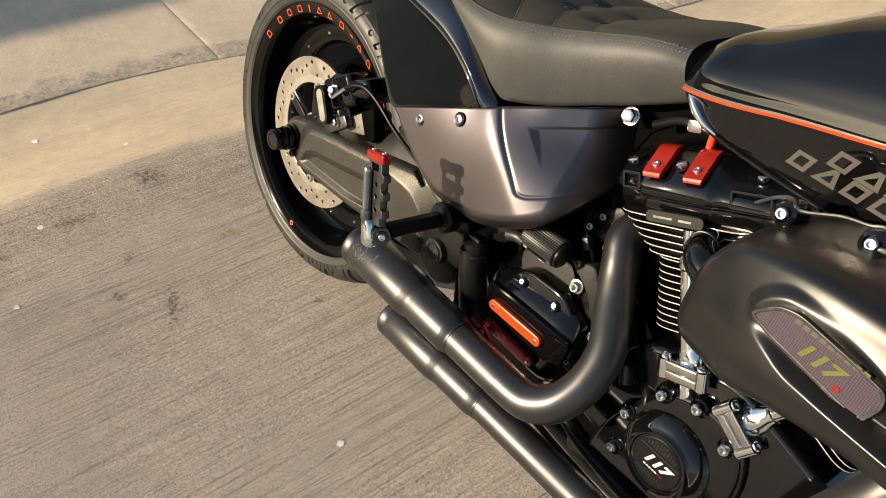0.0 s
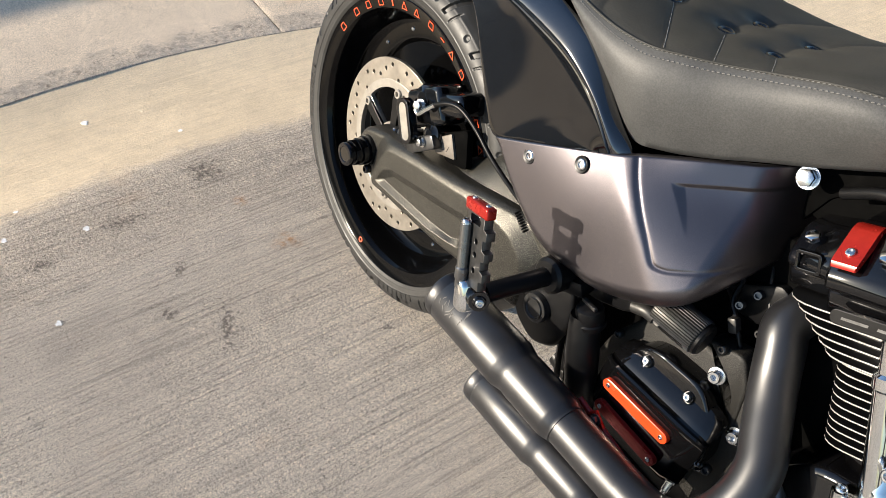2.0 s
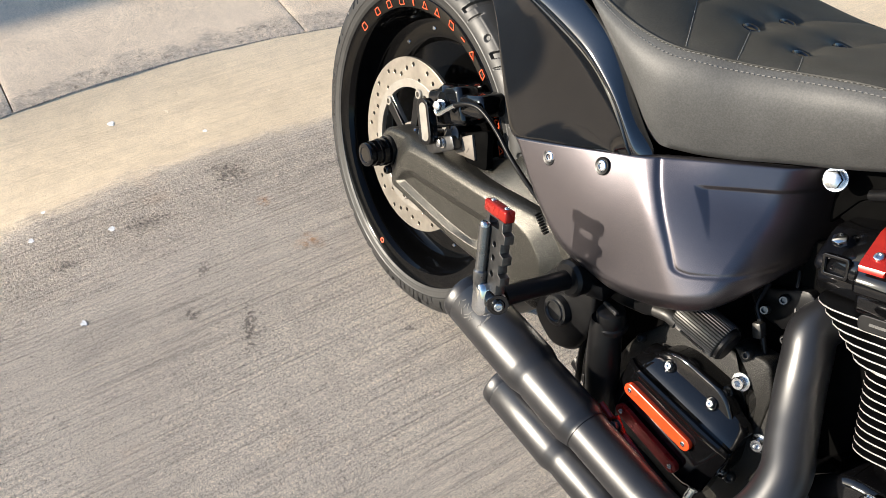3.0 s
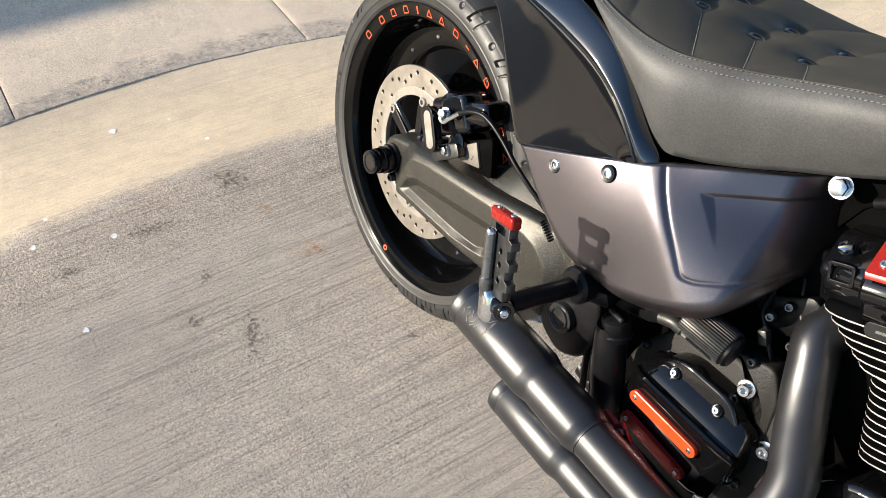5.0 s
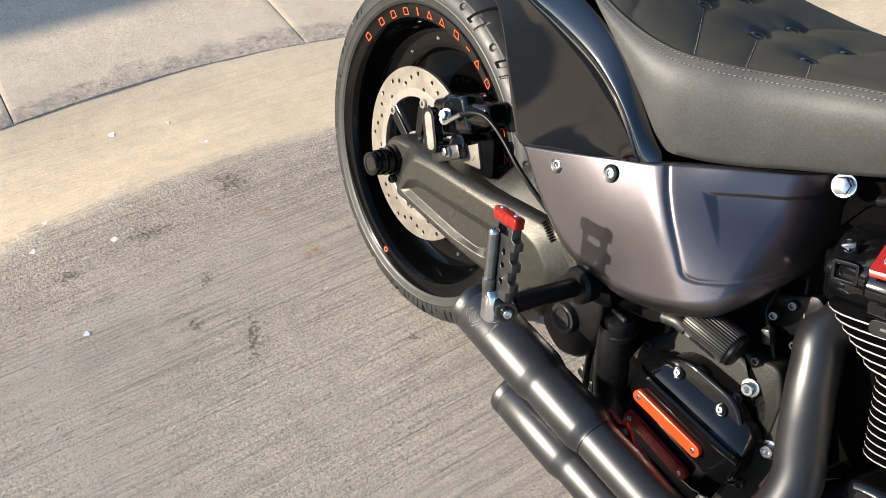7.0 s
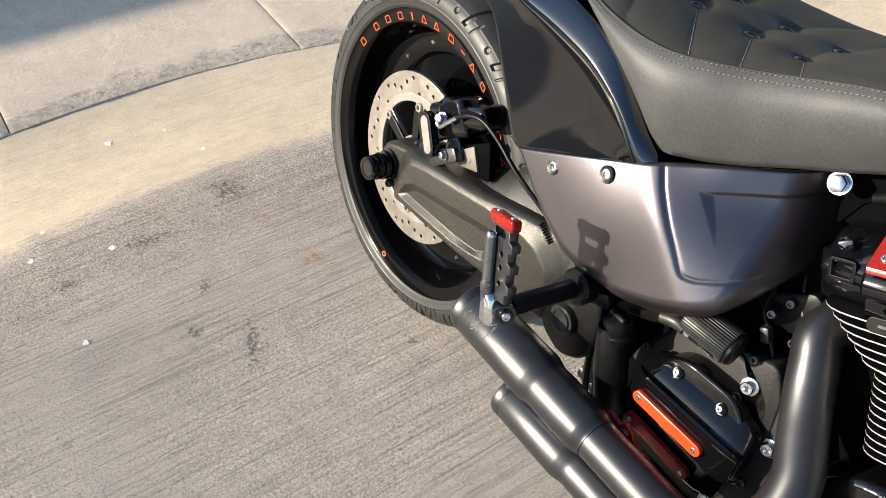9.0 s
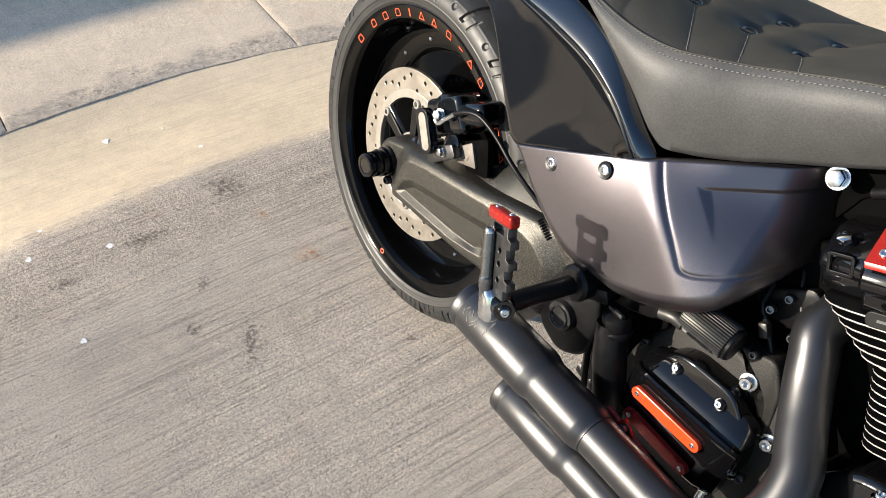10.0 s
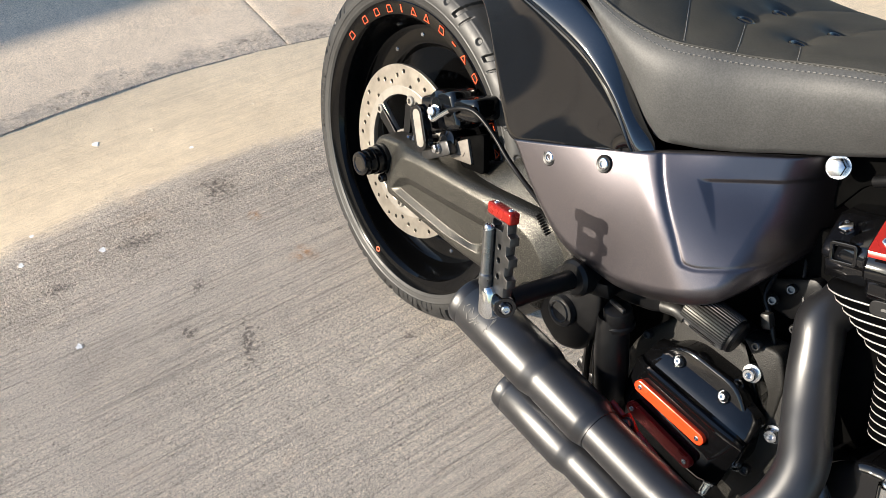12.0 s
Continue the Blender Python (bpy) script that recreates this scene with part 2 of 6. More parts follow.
def flake_paint():
    """Metallic purple-grey paint with fine flakes."""
    m = material("metallic purple grey paint", (0.17, 0.155, 0.15), 0.36, 1.0, 0.2)
    f = ramp(m, noise_of(m, 2200, 1), [(0.35, (0.104, 0.098, 0.108)), (0.5, (0.136, 0.127, 0.138)), (0.72, (0.225, 0.205, 0.210))])
    link(m, mixed(m, f, ramp(m, noise_of(m, 14, 4), [(0.3, (0.92, 0.92, 0.94)), (0.7, (1.05, 1.03, 1.02))]), 1.0, "MULTIPLY"), bsdf(m).inputs["Base Color"])
    bsdf(m).inputs["Coat Roughness"].default_value = 0.25
    link(m, bump(m, noise_of(m, 1900, 1), 0.12, 0.00005), bsdf(m).inputs["Normal"])
    return m


def wrinkle():
    """Coarse sparkling grey powder coat."""
    m = material("coarse grey powder coat", (0.10, 0.095, 0.085), 0.42, 0.75)
    f = ramp(m, noise_of(m, 900, 2), [(0.38, (0.016, 0.0155, 0.0135)), (0.54, (0.060, 0.058, 0.051)), (0.70, (0.20, 0.188, 0.160))])
    link(m, f, bsdf(m).inputs["Base Color"])
    link(m, bump(m, noise_of(m, 800, 2), 0.5, 0.0004), bsdf(m).inputs["Normal"])
    return m


def sand_cast():
    """Black paint over a coarse sand casting."""
    m = material("black sand-textured casting", (0.03, 0.028, 0.024), 0.5, spec=0.3)
    f = ramp(m, noise_of(m, 800, 3), [(0.36, (0.006, 0.0057, 0.0052)), (0.52, (0.013, 0.0124, 0.011)), (0.70, (0.040, 0.037, 0.031))])
    link(m, f, bsdf(m).inputs["Base Color"])
    link(m, bump(m, noise_of(m, 650, 3), 0.8, 0.0007), bsdf(m).inputs["Normal"])
    return m


def leather(name, tone, rough=0.52, spec=0.38):
    m = material(name, tone, rough, spec=spec)
    f = ramp(m, noise_of(m, 30, 4), [(0.3, tuple(t * 0.92 for t in tone)), (0.7, tuple(t * 1.08 for t in tone))])
    fleck = ramp(m, noise_of(m, 520, 3, 0.7), [(0.35, (0.80, 0.80, 0.80)), (0.65, (1.18, 1.18, 1.18))])
    link(m, mixed(m, f, fleck, 1.0, "MULTIPLY"), bsdf(m).inputs["Base Color"])
    v = node(m, "ShaderNodeTexVoronoi", Scale=700.0)
    link(m, coords(m), v.inputs["Vector"])
    n1 = bump(m, v.outputs["Distance"], 0.30, 0.0003)
    link(m, bump(m, noise_of(m, 30, 2), 0.03, 0.002, n1), bsdf(m).inputs["Normal"])
    return m


def weave():
    """Purple-grey badge with a woven pattern."""
    m = material("woven badge print", (0.2, 0.15, 0.2), 0.35, 0.2, 0.3)
    v = node(m, "ShaderNodeTexChecker", Scale=620.0)
    v.inputs["Color1"].default_value = (0.085, 0.063, 0.088, 1)
    v.inputs["Color2"].default_value = (0.042, 0.030, 0.045, 1)
    mp = m.node_tree.nodes.new("ShaderNodeMapping")
    mp.inputs["Rotation"].default_value = (0, radians(45), 0)
    tc = m.node_tree.nodes.new("ShaderNodeTexCoord")
    link(m, tc.outputs["Object"], mp.inputs["Vector"])
    link(m, mp.outputs[0], v.inputs["Vector"])
    link(m, v.outputs[0], bsdf(m).inputs["Base Color"])
    return m


FLAKE, WRINKLE, BADGE = flake_paint(), wrinkle(), weave()
LEATHER = leather("black grained leather", (0.062, 0.062, 0.060))
TOPLEATHER = leather("black smooth leather", (0.042, 0.041, 0.036), 0.55, 0.24)
CASTING = sand_cast()


# ---- mesh helpers ----
TILT = Euler((radians(-12.114), radians(0.148), 0))     # the bike leans on its stand
AXLE = Vector((-0.0008, -0.0680, 0.3167))               # the rear axle over the tyre's foot, in the bike's own axes


def finish(me, mats, sharp=32):
    for mt in mats if isinstance(mats, (list, tuple)) else [mats]:
        me.materials.append(mt)
    me.shade_smooth()
    me.set_sharp_from_angle(angle=radians(sharp))
    me.update()
    return me


def part(name, me, mats, parent, label="", sharp=32):
    """One mesh as a part of a thing of the bike; its numbers are metres from the rear axle in the bike's axes."""
    me.transform(Matrix.Translation(AXLE))
    ob = new(name, finish(me, mats, sharp))
    ob.parent = parent
    if label:
        ob["label"] = label
    return ob


def mesh(verts, faces):
    me = bpy.data.meshes.new("m")
    me.from_pydata([tuple(v) for v in verts], [], [tuple(f) for f in faces])
    me.validate()
    return me


def from_bm(bm):
    me = bpy.data.meshes.new("m")
    bmesh.ops.recalc_face_normals(bm, faces=bm.faces)
    bm.to_mesh(me)
    bm.free()
    return me


def joined(*meshes):
    bm = bmesh.new()
    for me in meshes:
        bm.from_mesh(me)
    out = bpy.data.meshes.new("m")
    bm.to_mesh(out)
    bm.free()
    return out


def axes(direction, up=(0, 0, 1)):
    """A turn that takes +z to the direction."""
    return Vector(direction).normalized().to_track_quat("Z", "Y").to_matrix().to_4x4()


def lathe(profile, origin, direction, n=48):
    """Turn (radius, height) pairs round an axis."""
    m = Matrix.Translation(origin) @ axes(direction)
    verts, faces = [], []
    k = len(profile)
    for i in range(n):
        a = 2 * math.pi * i / n
        for r, h in profile:
            verts.append(m @ Vector((r * math.cos(a), r * math.sin(a), h)))
    for i in range(n):
        j = (i + 1) % n
        for p in range(k - 1):
            faces.append((i * k + p, j * k + p, j * k + p + 1, i * k + p + 1))
    me = mesh(verts, faces)
    bm = bmesh.new()
    bm.from_mesh(me)
    bmesh.ops.remove_doubles(bm, verts=bm.verts, dist=1e-6)
    return from_bm(bm)


def smooth_path(points, res=8):
    """Catmull-Rom through the points."""
    p = [Vector(q) for q in points]
    p = [2 * p[0] - p[1]] + p + [2 * p[-1] - p[-2]]
    out = []
    for i in range(1, len(p) - 2):
        for s in range(res):
            t = s / res
            out.append(0.5 * (2 * p[i] + (p[i + 1] - p[i - 1]) * t + (2 * p[i - 1] - 5 * p[i] + 4 * p[i + 1] - p[i + 2]) * t * t
                              + (3 * p[i] - p[i - 1] - 3 * p[i + 1] + p[i + 2]) * t ** 3))
    return out + [p[-2]]


def tube(points, radius, n=20, res=8, squash=1.0):
    """A round bar along a smooth way; the radius may change from point to point."""
    path = smooth_path(points, res)
    rr = [radius] * len(path) if isinstance(radius, (int, float)) else [float(w) for w in np.interp(np.linspace(0, len(points) - 1, len(path)), range(len(points)), radius)]
    verts, faces = [], []
    d0 = (path[1] - path[0]).normalized()
    side = d0.orthogonal().normalized()
    for i, q in enumerate(path):
        d = (path[min(i + 1, len(path) - 1)] - path[max(i - 1, 0)]).normalized()
        side = (side - d * side.dot(d)).normalized()
        other = d.cross(side)
        for k in range(n):
            a = 2 * math.pi * k / n
            verts.append(q + rr[i] * (math.cos(a) * side + squash * math.sin(a) * other))
    for i in range(len(path) - 1):
        for k in range(n):
            j = (k + 1) % n
            faces.append((i * n + k, i * n + j, (i + 1) * n + j, (i + 1) * n + k))
    faces.append(tuple(reversed(range(n))))
    faces.append(tuple((len(path) - 1) * n + k for k in range(n)))
    bm = bmesh.new()
    bm.from_mesh(mesh(verts, faces))
    return from_bm(bm)


def block(center, size, turn=(0, 0, 0), bevel=0.002, seg=2):
    bm = bmesh.new()
    bmesh.ops.create_cube(bm, size=1)
    bmesh.ops.scale(bm, vec=size, verts=bm.verts)
    if bevel:
        bmesh.ops.bevel(bm, geom=list(bm.edges), offset=min(bevel, min(size) * 0.45), segments=seg, affect="EDGES", profile=0.5)
    bm.transform(pose(*center, *turn) if len(turn) == 3 else turn)
    return from_bm(bm)


def plate(outline, y0, y1, bevel=0.002, seg=2):
    """A slab whose outline lies in the bike's x-z plane, from y0 to y1."""
    bm = bmesh.new()
    f = bm.faces.new([bm.verts.new((x, y0, z)) for x, z in outline])
    ext = bmesh.ops.extrude_face_region(bm, geom=[f])
    bmesh.ops.translate(bm, vec=(0, y1 - y0, 0), verts=[v for v in ext["geom"] if isinstance(v, bmesh.types.BMVert)])
    if bevel:
        bmesh.ops.bevel(bm, geom=list(bm.edges), offset=bevel, segments=seg, affect="EDGES", profile=0.5)
    return from_bm(bm)


def rounded(points, r, n=5):
    """Round off the corners of a flat outline."""
    out = []
    k = len(points)
    for i in range(k):
        a, b, c = (Vector((*points[j % k], 0)) for j in (i - 1, i, i + 1))
        u, w = (a - b), (c - b)
        ru = min(r, u.length * 0.48, w.length * 0.48)
        p, q = b + u.normalized() * ru, b + w.normalized() * ru
        for s in range(n + 1):
            t = s / n
            v = (1 - t) ** 2 * p + 2 * t * (1 - t) * b + t * t * q
            out.append((v.x, v.y))
    return out


def ring_points(r, n=24, cx=0.0, cy=0.0):
    return [(cx + r * math.cos(2 * math.pi * i / n), cy + r * math.sin(2 * math.pi * i / n)) for i in range(n)]


def stencil(outer, holes, thick, m, bevel=0.0):
    """A flat sheet with real holes; m takes its own x, y, z to the bike's axes."""
    cu = bpy.data.curves.new("c", "CURVE")
    cu.dimensions, cu.fill_mode, cu.extrude, cu.bevel_depth = "2D", "BOTH", thick / 2, bevel
    cu.bevel_resolution = 1
    for loop in [outer] + holes:
        sp = cu.splines.new("POLY")
        sp.points.add(len(loop) - 1)
        for p, (x, y) in zip(sp.points, loop):
            p.co = (x, y, 0, 1)
        sp.use_cyclic_u = True
    tmp = bpy.data.objects.new("c", cu)
    scene.collection.objects.link(tmp)
    me = bpy.data.meshes.new_from_object(tmp.evaluated_get(bpy.context.evaluated_depsgraph_get()))
    bpy.data.objects.remove(tmp)
    me.materials.clear()
    me.transform(m)
    return me


def words(text, size, thick, m, shear=0.0, bold=0.03):
    cu = bpy.data.curves.new("t", "FONT")
    cu.body, cu.size, cu.extrude, cu.shear = text, size, thick, shear
    cu.offset = size * bold
    cu.align_x, cu.align_y = "CENTER", "CENTER"
    cu.resolution_u = 3
    tmp = bpy.data.objects.new("t", cu)
    scene.collection.objects.link(tmp)
    me = bpy.data.meshes.new_from_object(tmp.evaluated_get(bpy.context.evaluated_depsgraph_get()))
    bpy.data.objects.remove(tmp)
    me.materials.clear()
    me.transform(m)
    return me


def side_frame(x, y, z, out=(0, -1, 0), up=(0, 0, 1)):
    """A frame on the bike's right flank: its z looks outwards, its y up."""
    zo = Vector(out).normalized()
    xo = Vector(up).cross(zo).normalized()
    yo = zo.cross(xo)
    m = Matrix((xo, yo, zo)).transposed().to_4x4()
    m.translation = (x, y, z)
    return m


def polygon_distance(x, z, poly):
    """Signed distance of points to a flat outline, negative inside."""
    x, z = np.asarray(x, float), np.asarray(z, float)
    best = np.full(x.shape, 1e9)
    inside = np.zeros(x.shape, bool)
    k = len(poly)
    for i in range(k):
        (ax, az), (bx, bz) = poly[i], poly[(i + 1) % k]
        dx, dz = bx - ax, bz - az
        t = np.clip(((x - ax) * dx + (z - az) * dz) / (dx * dx + dz * dz + 1e-12), 0, 1)
        best = np.minimum(best, np.hypot(x - ax - t * dx, z - az - t * dz))
        cross = ((az > z) != (bz > z)) & (x < (bx - ax) * (z - az) / (bz - az + 1e-12) + ax)
        inside ^= cross
    return np.where(inside, -best, best)


def step(d, lo, hi):
    t = np.clip((d - lo) / (hi - lo), 0, 1)
    return t * t * (3 - 2 * t)


def spline_rows(rows, n):
    """Points along each column of a table of 3-vectors, smoothly."""
    rows = np.asarray(rows, float)
    return np.array([tuple(v) for v in smooth_path([tuple(r) for r in rows], max(1, n // (len(rows) - 1)))])


def skin(top, bottom, nu, nv, bulge, relief=None, edge=0.006, thick=0.012, face=None):
    """A shaped panel between two long edges. bulge(u, v) swells it outwards (to -y); relief(x, z) sinks it."""
    t, b = spline_rows(top, nu), spline_rows(bottom, nu)
    n = len(t)
    u = np.linspace(0, 1, n)[:, None]
    v = np.linspace(0, 1, nv + 1)[None, :]
    p = t[:, None, :] * (1 - v[..., None]) + b[:, None, :] * v[..., None]
    x, z = p[..., 0], p[..., 2]
    if face:
        long = np.linalg.norm(t - b, axis=1)[:, None]
        y = face(x, z, v * long, (1 - v) * long)
    else:
        y = p[..., 1] - bulge(u, v)
    if relief:
        y = y + relief(x, z)
    # rolled rim
    h = np.linalg.norm(t - b, axis=1)[:, None] + 1e-6
    d = np.minimum(v, 1 - v) * h
    du = np.minimum(u, 1 - u) * np.linalg.norm(t[-1] - t[0])
    for dist in (d, np.broadcast_to(du, d.shape)):
        q = np.clip(1 - dist / edge, 0, 1)
        y = y + edge * (1 - np.sqrt(1 - q * q))
    m = nv + 1
    front = np.stack([x, y, z], -1).reshape(-1, 3)
    back = np.stack([x, y + thick, z], -1).reshape(-1, 3)
    faces = []
    k = n * m
    for i in range(n - 1):
        for j in range(nv):
            a = i * m + j
            faces.append((a, a + 1, a + m + 1, a + m))
            faces.append((k + a, k + a + m, k + a + m + 1, k + a + 1))
    for i in range(n - 1):
        for j in (0, nv):
            a = i * m + j
            faces.append((a, a + m, k + a + m, k + a) if j == 0 else (a, k + a, k + a + m, a + m))
    for j in range(nv):
        for i in (0, n - 1):
            a = i * m + j
            faces.append((a, k + a, k + a + 1, a + 1) if i == 0 else (a, a + 1, k + a + 1, k + a))
    bm = bmesh.new()
    bm.from_mesh(mesh(np.concatenate([front, back]), faces))
    return from_bm(bm)


def loft(rings, closed=True, caps=True):
    n = len(rings[0])
    verts = [v for r in rings for v in r]
    faces = []
    for i in range(len(rings) - 1):
        for k in range(n if closed else n - 1):
            j = (k + 1) % n
            faces.append((i * n + k, i * n + j, (i + 1) * n + j, (i + 1) * n + k))
    if caps:
        faces += [tuple(range(n)), tuple((len(rings) - 1) * n + k for k in range(n))]
    bm = bmesh.new()
    bm.from_mesh(mesh(verts, faces))
    return from_bm(bm)


def socket_bolt(at, out, r, h, parent, mat=None, name="bolt"):
    """A cap screw with its hexagon socket."""
    prof = [(0.0, h * 0.45), (r * 0.48, h * 0.45), (r * 0.52, h), (r * 0.74, h), (r * 0.90, h * 0.88), (r * 0.98, h * 0.68), (r, h * 0.45), (r, -0.002)]
    return part(name, lathe(prof, at, out, 18), mat or STEEL, parent)


def hex_bolt(at, out, r, h, parent, mat=None, washer=True, name="bolt"):
    m = Matrix.Translation(at) @ axes(out)
    bm = bmesh.new()
    bmesh.ops.create_cone(bm, cap_ends=True, segments=6, radius1=r, radius2=r, depth=h)
    bmesh.ops.translate(bm, vec=(0, 0, h / 2 + 0.002), verts=bm.verts)
    bmesh.ops.bevel(bm, geom=list(bm.edges), offset=r * 0.12, segments=2, affect="EDGES", profile=0.5)
    bm.transform(m)
    head = from_bm(bm)
    if washer:
        head = joined(head, lathe([(0, 0), (r * 1.25, 0), (r * 1.25, 0.002), (0, 0.002)], at, out, 24))
    return part(name, head, mat or STEEL, parent)


# ---- ground ----
def bow(y):
    """The kerb swings round in a shallow arc."""
    d = np.abs(y + 0.3)
    e = np.clip(d - 1.2, 0, 1.2)
    return 0.2 * np.minimum(d, 1.2) ** 2 + 0.48 * e - 0.2 * e * e


def fall(x, y):
    """Height of the concrete: flat under the bike, falling to the gutter along the kerb."""
    s = x - bow(y) + 0.012
    xs = [-400, -1.35, -1.20, -1.08, -0.97, -0.82, -0.70, -0.62, -0.56, -0.46, -0.30, 400]
    zs = [-0.125, -0.125, -0.1258, -0.1270, -0.1220, -0.0940, -0.0620, -0.0400, -0.0255, -0.012, 0.0, 0.0]
    acc = 0
    for k in (-0.03, -0.015, 0.0, 0.015, 0.03):
        acc = acc + np.interp(s + k, xs, zs)
    return acc / 5


def stretch(lo, hi, pitch, far):
    a = list(np.arange(lo, hi + 1e-9, pitch))
    d, up, down = pitch, [a[-1]], [a[0]]
    while up[-1] < far:
        d *= 1.35
        up.append(up[-1] + d)
        down.append(down[-1] - d)
    return np.array(down[:0:-1] + a + up[1:])


def build_ground():
    gx, gy = stretch(-1.3, 1.2, 0.02, 600), stretch(-1.6, 1.4, 0.03, 600)
    X, Y = np.meshgrid(gx, gy, indexing="ij")
    Z = fall(X, Y)
    Z = np.where(X < -1.155 + bow(Y), -0.20, Z)
    Z = np.where(X < -2.58 + bow(Y), -0.125, Z)
    near = np.exp(-(X ** 2 + Y ** 2) / 9)
    Z = Z + near * 0.0012 * np.sin(X * 5.1 + 1) * np.sin(Y * 4.3)
    n, m = X.shape
    v = np.stack([X, Y, Z], -1).reshape(-1, 3)
    f = [(i * m + j, (i + 1) * m + j, (i + 1) * m + j + 1, i * m + j + 1) for i in range(n - 1) for j in range(m - 1)]
    ob = new("ground", finish(mesh(v, f), CONCRETE, 60))
    return tagged(ob, "tan broom-finished concrete drive falling to a gutter", "ground", kind="structure")


build_ground()


def sidewalk_slab(y0, y1, parent):
    """One pavement slab with a worn, chipped front edge."""
    gy = np.linspace(y0 + 0.0017, y1 - 0.0017, 84)
    xs = [(-1.128, -0.20), (-1.129, -0.1285), (-1.1305, -0.1240), (-1.140, -0.1226), (-1.165, -0.1212), (-1.225, -0.1190), (-1.5, -0.1160), (-2.0, -0.114), (-2.62, -0.112), (-2.62, -0.2)]
    v, f = [], []
    for y in gy:
        e = min(y - gy[0], gy[-1] - y)
        drop = 0.0016 * max(0, 1 - e / 0.004) ** 2
        for k, (x, z) in enumerate(xs):
            w = 0.0
            if 1 <= k <= 4:
                w = 0.0045 * noise.noise((y * 7, k * 0.4, 1.0)) + 0.0018 * noise.noise((y * 38, k * 0.8, 5.0))
            v.append((x + w + float(bow(y)), y, z + w * 0.5 - (drop if k > 2 else 0)))
    k = len(xs)
    for i in range(len(gy) - 1):
        for j in range(k - 1):
            f.append((i * k + j, (i + 1) * k + j, (i + 1) * k + j + 1, i * k + j + 1))
    f += [tuple(reversed(range(k))), tuple((len(gy) - 1) * k + j for j in range(k))]
    me = mesh(v, f)
    bm = bmesh.new()
    bm.from_mesh(me)
    me = finish(from_bm(bm), WALK, 24)
    ob = new("slab", me)
    ob.parent = parent
    return ob


pavement = tagged(new("pavement"), "raised concrete sidewalk slabs with tooled joints", "sidewalk", kind="structure")
for i in range(-6, 6):
    sidewalk_slab(0.178 + 0.822 * i, 0.178 + 0.822 * (i + 1), pavement)


def shadow_wall():
    """An unseen low wall across the way, added to cast a shadow on the pavement."""
    ob = new("wall_west", finish(block((-4.05, -7.5, 0.55), (0.2, 15.0, 1.53), bevel=0.01), KERB))
    return tagged(ob, "plain concrete wall added out of view to shade the pavement", "wall", kind="structure")


shadow_wall()


def far_wall():
    """An unseen wall over the street, added to give the bodywork something brown to mirror."""
    ob = new("wall_far", finish(block((-20.3, -22.1, 1.9), (0.4, 70.0, 4.2), (0, 0, 47.5), 0.02), BROWNWALL))
    return tagged(ob, "plain brown wall added out of view for reflections", "wall", kind="structure")


far_wall()


def mirrored_wall():
    """An unseen plain wall beyond the drive, added to be mirrored in the tank and the seat."""
    ob = new("wall_north", finish(block((-9.3, 6.6, 4.2), (15.0, 0.4, 8.6), (0, 0, 0), 0.02), DARKWALL))
    return tagged(ob, "plain dark olive wall added beyond the drive for reflections", "wall", kind="structure")


mirrored_wall()


def gum_spot(x, y, r, seed):
    rnd = random.Random(seed)
    z = float(fall(np.array(x), np.array(y)))
    ring1 = [(r * (0.62 + 0.62 * rnd.random())) for _ in range(14)]
    v = [(0, 0, 0.0006)]
    for s, h in ((0.88, 0.0006), (1.0, -0.0010)):
        for k in range(14):
            a = 2 * math.pi * k / 14
            v.append((s * ring1[k] * math.cos(a), s * 0.8 * ring1[k] * math.sin(a), h))
    f = [(0, 1 + k, 1 + (k + 1) % 14) for k in range(14)]
    f += [(1 + k, 15 + k, 15 + (k + 1) % 14, 1 + (k + 1) % 14) for k in range(14)]
    ob = new("gum_spot", finish(mesh(v, f), SPOT, 15))
    ob.location = (x, y, z + 0.0004)
    ob.rotation_euler = (0, math.atan2(z - float(fall(np.array(x + 0.02), np.array(y))), 0.02), 0)
    return tagged(ob, "flattened whitish gum spot stuck on the concrete", "gum spot", "gum spots on the drive")


for i, (x, y, r) in enumerate([(-0.449, -0.567, 0.0095), (-0.222, -0.688, 0.008), (-0.926, -0.445, 0.012), (0.421, -0.327, 0.009),
                               (-0.506, -0.717, 0.009), (-0.600, -0.675, 0.006), (-0.723, -0.266, 0.008)]):
    gum_spot(x, y, r, i)


def leaf_scrap(x, y, size, turn, seed):
    """A dry curled scrap of leaf."""
    rnd = random.Random(seed)
    v, f = [], []
    for i in range(6):
        t = i / 5
        w = 0.16 * size * math.sin(math.pi * (0.08 + 0.84 * t)) * (0.8 + 0.4 * rnd.random())
        for s in (-1, 0, 1):
            v.append((size * (t - 0.5), s * w + 0.10 * size * math.sin(4 * t), 0.0008 + 0.0012 * (2 * t - 1) ** 2 * (1 if seed % 2 else 0.4)))
    for i in range(5):
        for s in range(2):
            a = i * 3 + s
            f.append((a, a + 3, a + 4, a + 1))
    bm = bmesh.new()
    bm.from_mesh(mesh(v, f))
    bmesh.ops.solidify(bm, geom=list(bm.faces), thickness=0.0006)
    ob = new("leaf_scrap", finish(from_bm(bm), LEAF, 40))
    ob.location = (x, y, float(fall(np.array(x), np.array(y))))
    ob.rotation_euler = (0, math.atan2(float(fall(np.array(x), np.array(y))) - float(fall(np.array(x + 0.02), np.array(y))), 0.02), radians(turn))
    return tagged(ob, "pale dry leaf scrap lying in the gutter", "leaf", "leaf scraps in the gutter")


